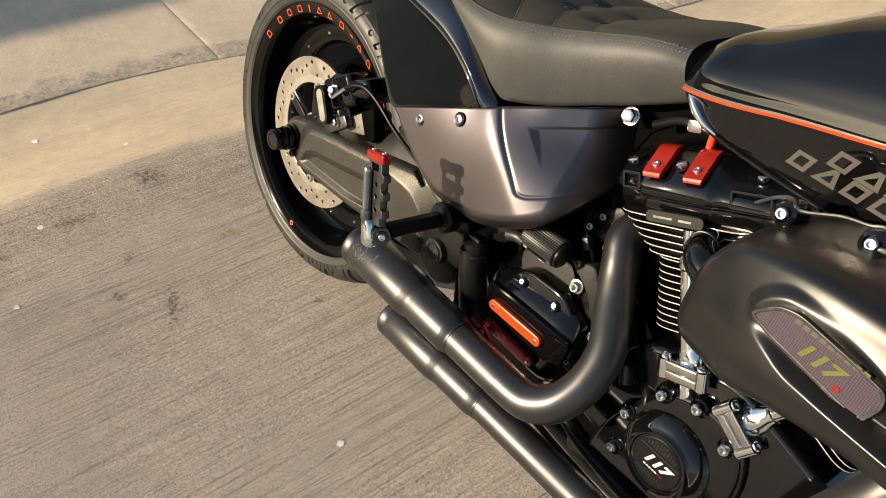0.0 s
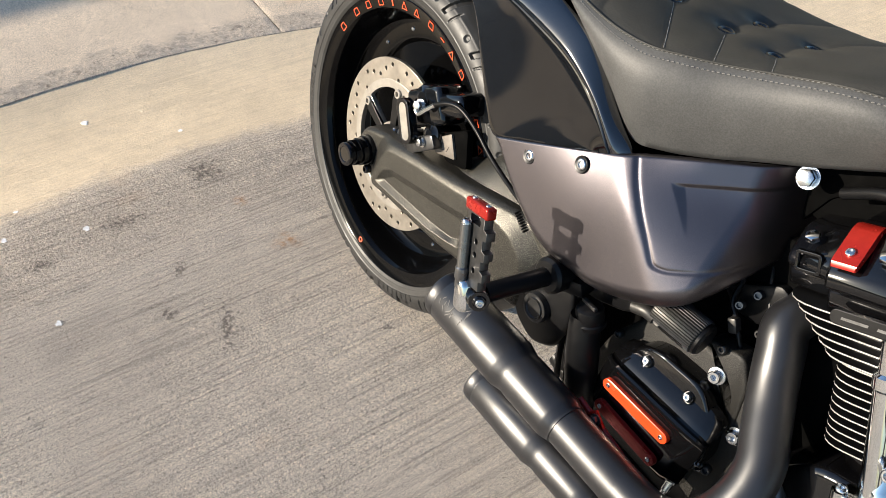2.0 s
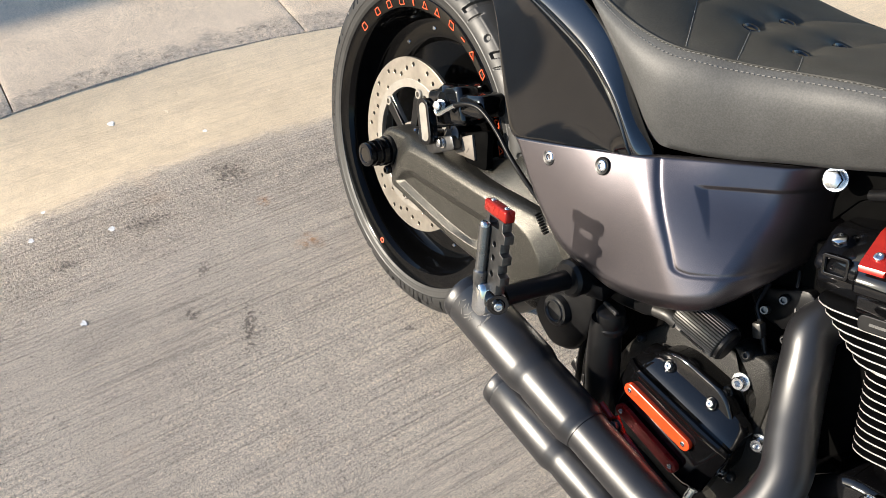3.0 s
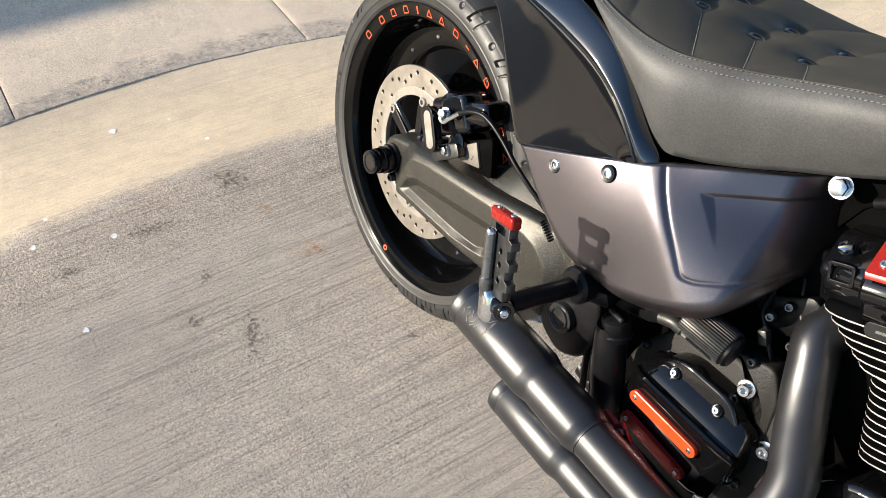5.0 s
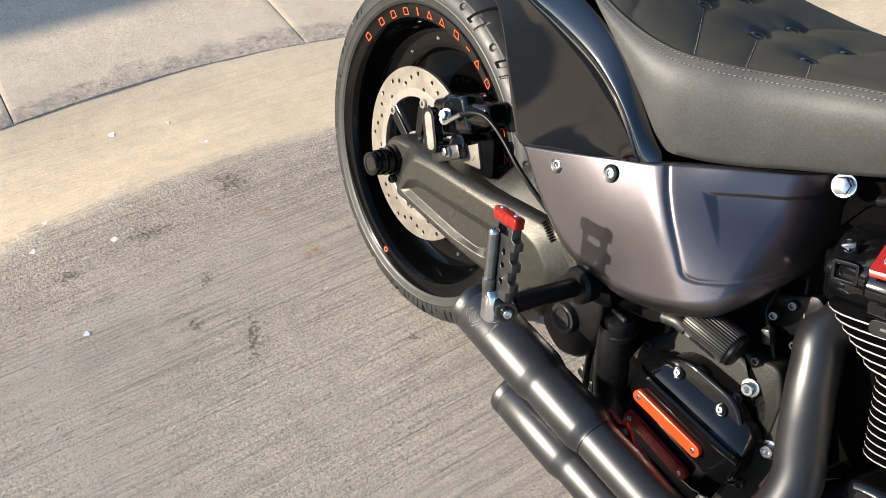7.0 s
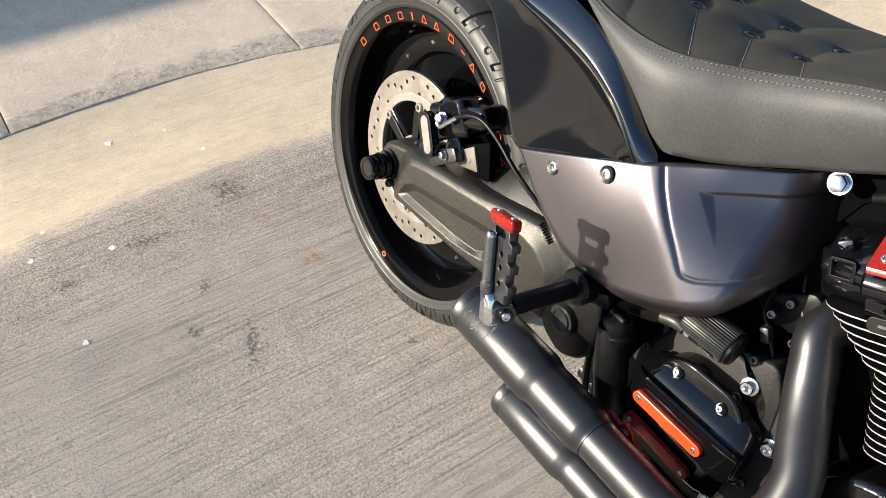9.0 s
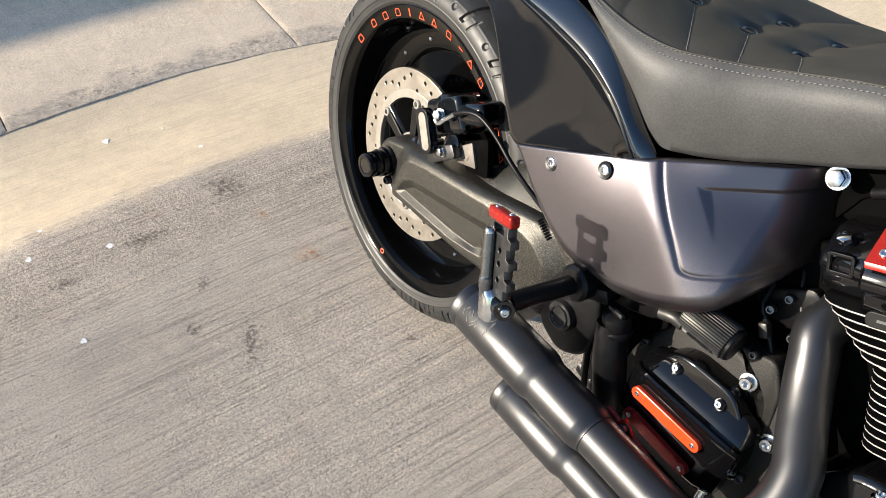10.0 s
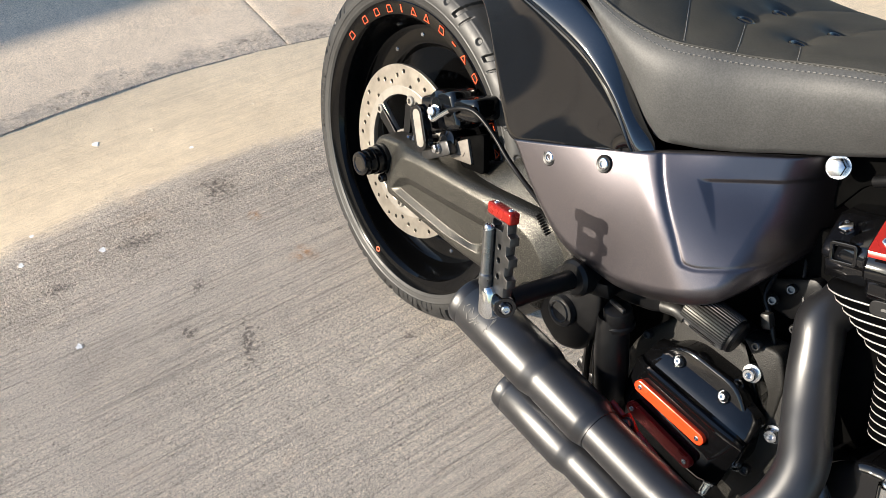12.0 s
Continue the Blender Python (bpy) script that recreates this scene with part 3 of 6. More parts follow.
for i, (x, y, size, turn) in enumerate([(-0.897, -0.310, 0.020, 20), (-0.636, -0.259, 0.016, -30), (-0.608, -0.413, 0.020, -45), (-1.077, -0.248, 0.010, 60), (-0.843, -0.048, 0.014, 10)]):
    leaf_scrap(x, y, size, turn, i)

# ---- the motorcycle ----
bike = tagged(new("motorcycle"), "black custom cruiser motorcycle leaning on its side stand on a drive", "motorcycle")
bike.rotation_euler = TILT


# wheel
def build_wheel():
    half = [(0.2440, -0.1155), (0.2475, -0.1180), (0.256, -0.1205), (0.266, -0.1215), (0.2765, -0.1195), (0.2860, -0.1140), (0.2935, -0.1055),
            (0.2995, -0.0950), (0.3050, -0.0820), (0.3103, -0.0660), (0.3150, -0.0490), (0.3190, -0.0300), (0.3213, -0.0140), (0.322, 0.0)]
    fine = [tuple(v) for v in np.array([(p.x, p.y) for p in smooth_path([(r, y, 0) for r, y in half], 7)])]
    prof = fine + [(r, -y) for r, y in fine[-2::-1]]
    n, k = 1728, len(prof)
    ang = np.arange(n) * 2 * np.pi / n
    r = np.array([p[0] for p in prof])[None, :] * np.ones((n, 1))
    y = np.array([p[1] for p in prof])[None, :] * np.ones((n, 1))
    deg = np.degrees(ang)[:, None]
    # moulded pattern over both shoulders: slanted grooves, thin cuts and small hexagonal dimples
    a = np.abs(y)
    pr, py = r[0], y[0]
    tr, ty = np.gradient(pr), np.gradient(py)
    long = np.hypot(tr, ty)
    arc = np.concatenate([[0], np.cumsum(np.hypot(np.diff(pr), np.diff(py)))])
    start = float(np.interp(0.266, pr[:len(pr) // 3], arc[:len(pr) // 3]))
    s = np.minimum(arc, arc[-1] - arc)[None, :] - start
    sink = np.zeros_like(r)
    for first, half_wide, depth, lo, hi, slant in ((10.5, 1.0, 0.0048, 0.004, 0.085, 75), (14.6, 0.35, 0.0022, 0.000, 0.030, 75)):
        d = np.abs((deg - first - slant * (s - 0.015) + (9 * (y > 0)) + 9.0) % 18.0 - 9.0)
        wide = half_wide * (1 + 6 * np.clip(s, 0, 0.04))
        sink = np.maximum(sink, depth * (1 - step(d, wide * 0.80, wide)) * step(s, lo, lo + 0.004) * (1 - step(s, hi - 0.006, hi)))
    d = np.abs((deg - 4.6 + 9.0) % 18.0 - 9.0) * 0.0049
    sink = np.maximum(sink, 0.0026 * (1 - step(np.hypot(d, s - 0.014), 0.0040, 0.0058)))
    r, y = r + sink * (ty / long)[None, :] * -1.0, y + sink * (tr / long)[None, :] * 1.0
    # fine rings moulded in the sidewall
    for rr in (0.2500, 0.2600, 0.2865):
        r = r + 0
        y = y + np.sign(y) * 0.0008 * np.exp(-((np.hypot(r - rr, 0)) / 0.0008) ** 2) * (a > 0.1)
    v = np.stack([r * np.sin(ang)[:, None], y, r * np.cos(ang)[:, None]], -1).reshape(-1, 3)
    f = [(i * k + j, i * k + j + 1, ((i + 1) % n) * k + j + 1, ((i + 1) % n) * k + j) for i in range(n) for j in range(k - 1)]
    me = mesh(v, f)
    tyre = part("tyre", me, RUBBER, bike, "wide black low-profile rear tyre", 45)
    # size marking and plain maker's bars on the sidewall
    def on_wall(angle, rad, depth=0.1219):
        t = radians(angle)
        radial = Vector((math.sin(t), 0, math.cos(t)))
        return side_frame(rad * radial.x, -depth, rad * radial.z, (0, -1, 0), radial)
    for k2, ch in enumerate("240/40R18"):
        part("character", words(ch, 0.014, 0.0004, on_wall(-111 + k2 * 2.6, 0.2665)), DARKSTEEL, tyre)
    for k2 in range(8):
        part("bar", stencil(rounded([(-0.0045, -0.006), (0.0045, -0.006), (0.0045, 0.006), (-0.0045, 0.006)], 0.001, 2), [], 0.0008, on_wall(146 + k2 * 3.1, 0.2665, 0.1219)), DARKSTEEL, tyre)
    for k2 in range(9):
        part("bar", stencil(rounded([(-0.003, -0.005), (0.003, -0.005), (0.003, 0.005), (-0.003, 0.005)], 0.001, 2), [], 0.0006, on_wall(-38 + k2 * 3.0, 0.2665, 0.1222)), DARKSTEEL, tyre)

    # rim: flange band, deep barrel and a solid centre disc
    rimp = [(0.2446, -0.1150), (0.2452, -0.1172), (0.2440, -0.1180), (0.2425, -0.1168), (0.2235, -0.1128), (0.2222, -0.1105), (0.2190, -0.1060), (0.2165, -0.0960),
            (0.2140, -0.0780), (0.2105, -0.0640), (0.2040, -0.0560), (0.1960, -0.0520), (0.172, -0.0500), (0.168, -0.0470), (0.165, -0.0420), (0.090, -0.0440), (0.060, -0.052), (0.030, -0.055), (0.0, -0.055)]
    rim = part("rim", lathe([(r2, -y2) for r2, y2 in rimp] , (0, 0, 0), (0, -1, 0), 160), RIMBLACK, bike, "deep black wheel rim with a solid centre")
    back = [(0.2446, 0.1150), (0.222, 0.11), (0.20, 0.05), (0.05, 0.05), (0, 0.05)]
    part("rim_back", lathe([(r2, -y2) for r2, y2 in back], (0, 0, 0), (0, -1, 0), 96), RIMBLACK, rim)
    for k2 in range(14):
        t = radians(-31 + k2 * 360 / 14)
        part("rivet", lathe([(0, 0.002), (0.003, 0.002), (0.0042, 0.0006), (0.0042, -0.002)], (0.1865 * math.sin(t), -0.0512, 0.1865 * math.cos(t)), (0, -1, 0), 12), STEEL, rim)
    # plain outlined marks in orange round the flange
    def on_rim(angle):
        t = radians(angle)
        radial = Vector((math.sin(t), -0.21, math.cos(t)))
        out = Vector((math.sin(t) * -0.21, -1, math.cos(t) * -0.21))
        return side_frame(0.2328 * math.sin(t), -0.1151, 0.2328 * math.cos(t), out, radial) @ Matrix.Diagonal((1.02, 0.93, 1, 1))
    box = [(-0.0072, -0.0066), (0.0072, -0.0066), (0.0060, 0.0066), (-0.0060, 0.0066)]
    inner = [(-0.0057, -0.0050), (0.0057, -0.0050), (0.0045, 0.0050), (-0.0045, 0.0050)]
    tri = [(-0.0075, -0.0066), (0.0075, -0.0066), (0.0012, 0.0066), (-0.0012, 0.0066)]
    tri_in = [(-0.0053, -0.0050), (0.0053, -0.0050), (0.0004, 0.0040), (-0.0004, 0.0040)]
    bar = [(-0.0016, -0.0066), (0.0016, -0.0066), (0.0016, 0.0066), (-0.0016, 0.0066)]
    dash = [(-0.005, -0.0012), (0.005, -0.0012), (0.005, 0.0012), (-0.005, 0.0012)]
    marks = [("box", -61.5), ("box", -48.5), ("box", -38.7), ("box", -29.3), ("bar", -21), ("tri", -13), ("tri", -4.6), ("box", 5.2), ("dash", 13.5),
             ("tri", 20.6), ("box", 29.3), ("bar", 38.5), ("box", 47.9), ("tri", 57.5), ("box", 66)]
    for kind, t in marks:
        if kind == "box":
            me = stencil(rounded(box, 0.002, 2), [rounded(inner, 0.001, 2)], 0.0006, on_rim(t))
        elif kind == "tri":
            me = stencil(tri, [tri_in], 0.0006, on_rim(t))
        else:
            me = stencil(bar if kind == "bar" else dash, [], 0.0006, on_rim(t))
        part("mark", me, LETTER, rim, "orange outlined mark")
    part("mark", stencil(ring_points(0.0055, 16), [ring_points(0.0030, 12)], 0.0006, on_rim(186.5)), LETTER, rim, "round orange mark")

    # brake disc with drilled holes, on a bright carrier
    holes = []
    for k2 in range(42):
        t, rr = radians(-20 - k2 * 360 / 42), (0.1360, 0.1285, 0.1200, 0.1275, 0.1340, 0.1135)[k2 % 6]
        holes.append(ring_points(0.0040, 12, rr * math.sin(t), rr * math.cos(t)))
    flat = side_frame(0, -0.1135, 0)
    disc = part("brake_disc", stencil(ring_points(0.1460, 120), [ring_points(0.1060, 90)] + holes, 0.0055, flat, 0.0004), ROTOR, bike, "drilled steel brake disc")
    windows = []
    for k2 in range(6):
        t0 = k2 * 60 - 38
        w = [(0.0985 * math.sin(radians(t0 + q)), 0.0985 * math.cos(radians(t0 + q))) for q in range(-24, 25, 6)]
        w += [(0.040 * math.sin(radians(t0 + q)), 0.040 * math.cos(radians(t0 + q))) for q in range(20, -21, -8)]
        windows.append(rounded(w, 0.006, 3))
    part("carrier", stencil(ring_points(0.1110, 90), [ring_points(0.034, 40)] + windows, 0.007, side_frame(0, -0.1130, 0), 0.0008), CARRIER, disc, "bright alloy disc carrier")
    for k2 in range(6):
        t = radians(k2 * 60 - 8)
        part("spoke", stencil(rounded([(-0.0070, 0.030), (0.0070, 0.030), (0.0085, 0.086), (-0.0085, 0.086)], 0.002, 2), [], 0.004, side_frame(0, -0.1185, 0, (0, -1, 0), (math.sin(t), 0, math.cos(t))), 0.0008), PLASTIC, disc, "black inner spoke")
        part("disc_bolt", lathe([(0.0, 0.003), (0.0038, 0.003), (0.0042, 0.009), (0.0068, 0.009), (0.0080, 0.0078), (0.0080, 0.0)], (0.0935 * math.sin(t), -0.1125, 0.0935 * math.cos(t)), (0, -1, 0), 20), CARRIER, disc)
    hub = [(0.0, 0.02), (0.020, 0.02), (0.034, 0.018), (0.036, 0.005), (0.036, -0.05), (0.05, -0.06)]
    part("hub", lathe(hub, (0, -0.118, 0), (0, -1, 0), 40), GLOSS, rim)
    for k2 in range(5):
        t = radians(k2 * 72 + 20)
        socket_bolt((0.026 * math.sin(t), -0.136, 0.026 * math.cos(t)), (0, -1, 0), 0.006, 0.006, disc)


build_wheel()


# swing arm and axle
def build_swing_arm():
    top = [(-0.034, -0.168, 0.006), (-0.022, -0.170, 0.030), (0.02, -0.172, 0.048), (0.109, -0.172, 0.076), (0.206, -0.170, 0.098), (0.291, -0.166, 0.120), (0.350, -0.162, 0.128), (0.392, -0.158, 0.118), (0.420, -0.155, 0.096)]
    bot = [(-0.034, -0.168, -0.004), (-0.020, -0.172, -0.030), (0.029, -0.174, -0.036), (0.100, -0.174, -0.028), (0.206, -0.172, -0.018), (0.270, -0.168, -0.010), (0.330, -0.162, -0.006), (0.385, -0.158, 0.000), (0.420, -0.155, 0.010)]
    slot = rounded([(0.053, -0.019), (0.067, 0.010), (0.0886, 0.0255), (0.2637, 0.069), (0.292, 0.058), (0.2674, 0.011), (0.1994, -0.0045)], 0.006, 4)
    floor = rounded([(0.0665, -0.0085), (0.0900, 0.0125), (0.262, 0.0545), (0.278, 0.047), (0.262, 0.0225), (0.2450, 0.0120), (0.194, 0.0045)], 0.004, 4)
    raised = rounded([(0.046, -0.06), (0.050, 0.020), (0.064, 0.0480), (0.113, 0.0630), (0.170, 0.0765), (0.249, 0.0940), (0.300, 0.1010), (0.345, 0.0975), (0.374, 0.078), (0.388, 0.035), (0.388, -0.06)], 0.012, 4)

    def relief(x, z):
        """A sunken pocket with a steep upper wall and a sloping lower lip, and a bevel all round the raised face."""
        d, q = polygon_distance(x, z, slot), np.maximum(polygon_distance(x, z, floor), 0)
        inside = np.maximum(-d, 0)
        e = polygon_distance(x, z, raised)
        bevel = 0.5 * (e + np.sqrt(e * e + 0.000004))
        return 0.0065 * inside / (inside + q + 1e-6) + 0.55 * np.minimum(bevel, 0.028)
    arm = part("swing_arm", skin(top, bot, 260, 130, lambda u, v: 0.006 + 0 * u * v, relief, 0.009, 0.045), WRINKLE, bike, "cast swing arm in coarse grey powder coat", 45)
    crest = [(0.17, -0.128, 0.092), (0.200, -0.122, 0.116), (0.235, -0.112, 0.148), (0.262, -0.106, 0.168), (0.300, -0.104, 0.172), (0.345, -0.108, 0.160), (0.400, -0.115, 0.130)]
    foot = [(0.16, -0.152, 0.070), (0.195, -0.154, 0.078), (0.230, -0.156, 0.086), (0.262, -0.157, 0.094), (0.300, -0.157, 0.098), (0.345, -0.156, 0.096), (0.400, -0.152, 0.085)]
    part("upper_brace", skin(crest, foot, 60, 24, lambda u, v: 0.004 * np.sin(np.pi * v) + 0 * u, None, 0.008, 0.07), WRINKLE, arm)
    part("cross_tube", plate(rounded([(0.30, -0.02), (0.30, 0.12), (0.43, 0.11), (0.43, 0.0)], 0.02, 3), -0.14, 0.14, 0.006), CASTING, arm)
    # axle cap: stacked black rings
    cap = [(0.0, 0.0), (0.0120, 0.0), (0.0132, 0.0012), (0.0150, 0.0012), (0.0186, 0.0005), (0.0195, -0.0015), (0.0195, -0.0075), (0.0180, -0.0085), (0.0180, -0.0110), (0.0205, -0.0120), (0.0210, -0.0200),
           (0.0190, -0.0212), (0.0190, -0.0240), (0.0225, -0.0250), (0.0230, -0.0330), (0.0205, -0.0342), (0.0205, -0.0370), (0.0250, -0.0380), (0.0255, -0.0480), (0.0255, -0.090)]
    axle = part("axle_cap", lathe(cap, (0.0, -0.209, 0.0), (0, -1, 0), 48), ENGINE, bike, "ribbed black axle cap")
    socket_bolt((0.022, -0.172, -0.021), (0, -1, 0), 0.007, 0.008, axle, ENGINE)
    # pivot plate, cap and bolt
    pv = [(0.372, 0.034), (0.398, 0.098), (0.430, 0.122), (0.470, 0.110), (0.486, 0.060), (0.478, 0.004), (0.440, -0.020), (0.398, -0.006)]
    pivot = part("pivot_plate", plate(rounded(pv, 0.016, 4), -0.160, -0.10, 0.006, 3), PLASTIC, bike, "black frame plate round the swing arm pivot")
    part("pivot_cap", lathe([(0, -0.001), (0.0125, -0.001), (0.0135, 0.001), (0.0150, 0.0015), (0.0160, -0.001), (0.0205, -0.001), (0.0215, -0.004), (0.0215, -0.02)], (0.430, -0.170, 0.040), (0, -1, 0), 36), DARKSTEEL, pivot)
    hex_bolt((0.428, -0.190, 0.099), (0, -1, 0.2), 0.0075, 0.007, pivot)


build_swing_arm()


# rear brake
def build_caliper():
    body = joined(block((0.108, -0.140, 0.150), (0.085, 0.050, 0.058), (0, -35, 0), 0.010, 3),
                  block((0.150, -0.135, 0.178), (0.075, 0.055, 0.034), (0, -28, 0), 0.010, 3),
                  lathe([(0, 0.004), (0.007, 0.004), (0.010, 0.001), (0.0165, -0.001), (0.0195, -0.006), (0.0205, -0.05)], (0.100, -0.163, 0.164), (0.1, -1, 0.25), 28),
                  lathe([(0, 0.003), (0.006, 0.003), (0.009, 0.0), (0.0145, -0.002), (0.0170, -0.006), (0.0175, -0.05)], (0.136, -0.164, 0.122), (0.1, -1, 0.2), 28))
    cal = part("brake_caliper", body, ENGINE, bike, "gloss black rear brake caliper")
    a, b = Vector((0.080, -0.180, 0.147)), Vector((0.115, -0.180, 0.098))
    mid = (a + b) / 2
    d = (a - b)
    fr = side_frame(mid.x, -0.180, mid.z, (0, -1, 0.05), d)
    ln = d.length / 2
    def pill(r):
        return [(r * math.cos(t), ln * 0.66 + r * math.sin(t)) for t in np.linspace(0, math.pi, 12)] + [(-r * math.cos(t), -ln * 0.66 - r * math.sin(t)) for t in np.linspace(0, math.pi, 12)]
    part("link_ring", stencil(pill(0.0135), [pill(0.0092)], 0.012, fr, 0.001), ENGINE, cal, "black pill-shaped ring")
    part("link_face", stencil(pill(0.0092), [], 0.011, fr, 0.001), CARRIER, cal, "bright pill-shaped insert")
    part("bracket", plate(rounded([(0.09, 0.085), (0.145, 0.128), (0.160, 0.112), (0.105, 0.066)], 0.006, 3), -0.170, -0.155, 0.002), DARKSTEEL, cal)
    hex_bolt((0.131, -0.170, 0.106), (0, -1, 0), 0.0065, 0.007, cal)
    hex_bolt((0.112, -0.174, 0.158), (0.2, -1, 0.3), 0.0070, 0.010, cal)
    part("banjo", tube([(0.112, -0.182, 0.152), (0.120, -0.182, 0.150), (0.130, -0.180, 0.162), (0.145, -0.178, 0.180)], 0.0036, 12), CHROME, cal)
    part("tag_plate", plate(rounded([(0.145, 0.128), (0.195, 0.165), (0.215, 0.108), (0.165, 0.092)], 0.008, 3), -0.150, -0.138, 0.002), VOID, cal)
    stay = part("caliper_stay", plate(rounded([(0.1218, 0.101), (0.1695, 0.1428), (0.1903, 0.1106), (0.1483, 0.0956)], 0.003, 3), -0.154, -0.149, 0.001), STAYSTEEL, cal, "bare steel stay plate under the caliper")
    part("pressed_mark", plate([(0.1459, 0.1012), (0.1697, 0.1115), (0.1716, 0.1208), (0.169, 0.1201), (0.1676, 0.1131), (0.1464, 0.1036)], -0.1548, -0.153, 0.0003), STAYSTEEL, stay)
    for k2 in range(4):
        part("pad_pin", lathe([(0, 0.004), (0.005, 0.004), (0.006, 0.002), (0.006, -0.012), (0.009, -0.013), (0.009, -0.03)], (0.020 + 0.012 * k2, -0.134 - 0.004 * k2, 0.045 + 0.008 * k2), (-0.4, -1, 0), 16), STEEL if k2 % 2 == 0 else ENGINE, cal)
    hose = part("brake_hose", tube([(0.145, -0.178, 0.180), (0.166, -0.177, 0.195), (0.187, -0.175, 0.203), (0.209, -0.173, 0.201), (0.237, -0.171, 0.191), (0.268, -0.170, 0.177), (0.300, -0.166, 0.163), (0.340, -0.158, 0.146), (0.385, -0.150, 0.125)], 0.0034, 14), PLASTIC, bike, "black brake hose")
    for k2 in range(8):
        part("coil", lathe([(0.0038, -0.0012), (0.0050, 0.0), (0.0038, 0.0012)], Vector((0.338, -0.168, 0.1425)).lerp(Vector((0.368, -0.168, 0.126)), 0.25 + k2 / 9), (0.030, 0.0, -0.0165), 12), PLASTIC, hose)


build_caliper()


# exhausts
def build_exhausts():
    def along(x):
        return Vector((x, -0.237 + 0.003 * (x - 0.5), 0.0105 + 0.033 * (x - 0.5)))
    d = Vector((1, 0.003, 0.033)).normalized()
    x0 = 0.334
    prof = [(0.026, 0.09), (0.0335, 0.004), (0.0345, 0.0), (0.0355, -0.0006), (0.0364, 0.0012), (0.0366, 0.004), (0.0366, 0.0145), (0.0362, 0.0152), (0.0362, 0.0158), (0.0366, 0.0165), (0.0368, 0.143), (0.0362, 0.147), (0.0336, 0.157), (0.0326, 0.161), (0.0325, 0.165), (0.0330, 0.170), (0.0330, 0.237),
            (0.0325, 0.2405), (0.0298, 0.2490), (0.0290, 0.2510), (0.0290, 0.2540), (0.0278, 0.2545), (0.0276, 0.352)]
    up = part("muffler", lathe(prof, along(x0), d, 56), SATIN, bike, "satin black upper muffler with a stepped body")
    header = [(0.672, -0.2365, 0.0163), (0.722, -0.2360, 0.0205), (0.748, -0.2320, 0.0320), (0.768, -0.2230, 0.0520), (0.779, -0.2070, 0.0800), (0.779, -0.1880, 0.1100), (0.770, -0.1700, 0.1340), (0.752, -0.1520, 0.1500), (0.734, -0.1340, 0.1670), (0.717, -0.1190, 0.1870), (0.702, -0.1070, 0.2100), (0.688, -0.0930, 0.2310), (0.690, -0.0680, 0.2500)]
    part("header", tube(header, [0.0272, 0.0274, 0.027, 0.0265, 0.0262] + [0.026] * 8, 32, 8), SATIN, bike, "satin black rear header pipe bending up to the cylinder")
    # worn emblem near the outlet: plain thin bars and a ring of studs, raised a little
    for k2 in range(15):
        t = radians(14 + 40 * random.Random(k2).random())
        x = x0 + 0.022 + 0.050 * random.Random(k2 + 50).random()
        radial = Vector((0, -math.cos(t), math.sin(t)))
        q = along(x) + 0.0368 * radial
        fr = side_frame(q.x, q.y, q.z, radial, (random.Random(k2 + 90).uniform(-0.8, 0.8), 0.2 * math.sin(t), 1))
        part("emblem_bar", block((0, 0, 0), (0.0011, 0.005 + 0.006 * random.Random(k2 + 9).random(), 0.0006), fr, 0.0002, 1), THREAD, up)
    def low(x):
        return Vector((x, -0.228 + 0.005 * (x - 0.5), -0.0645 + 0.055 * (x - 0.5)))
    d2 = Vector((1, 0.005, 0.055)).normalized()
    x1 = 0.440
    prof2 = [(0.022, 0.09), (0.0295, 0.004), (0.0305, 0.0), (0.0315, -0.0006), (0.0322, 0.0012), (0.0324, 0.004), (0.0324, 0.0145), (0.0320, 0.0152), (0.0320, 0.0158), (0.0324, 0.0165), (0.0326, 0.121), (0.0320, 0.125), (0.0297, 0.134), (0.0288, 0.138), (0.0287, 0.142), (0.0291, 0.147),
             (0.0291, 0.206), (0.0286, 0.2115), (0.0266, 0.220), (0.0258, 0.2225), (0.0258, 0.2245), (0.0248, 0.225), (0.0248, 0.52)]
    part("muffler", lathe(prof2, low(x1), d2, 56), SATIN, bike, "satin black lower muffler with a stepped body")
    part("header", tube([low(0.955), low(0.985), (1.025, -0.228, -0.02), (1.052, -0.232, 0.045), (1.068, -0.236, 0.125), (1.092, -0.238, 0.205), (1.118, -0.236, 0.285), (1.135, -0.20, 0.34), (1.14, -0.14, 0.35)], 0.0262, 28, 8), SATIN, bike, "satin black front header pipe")


build_exhausts()


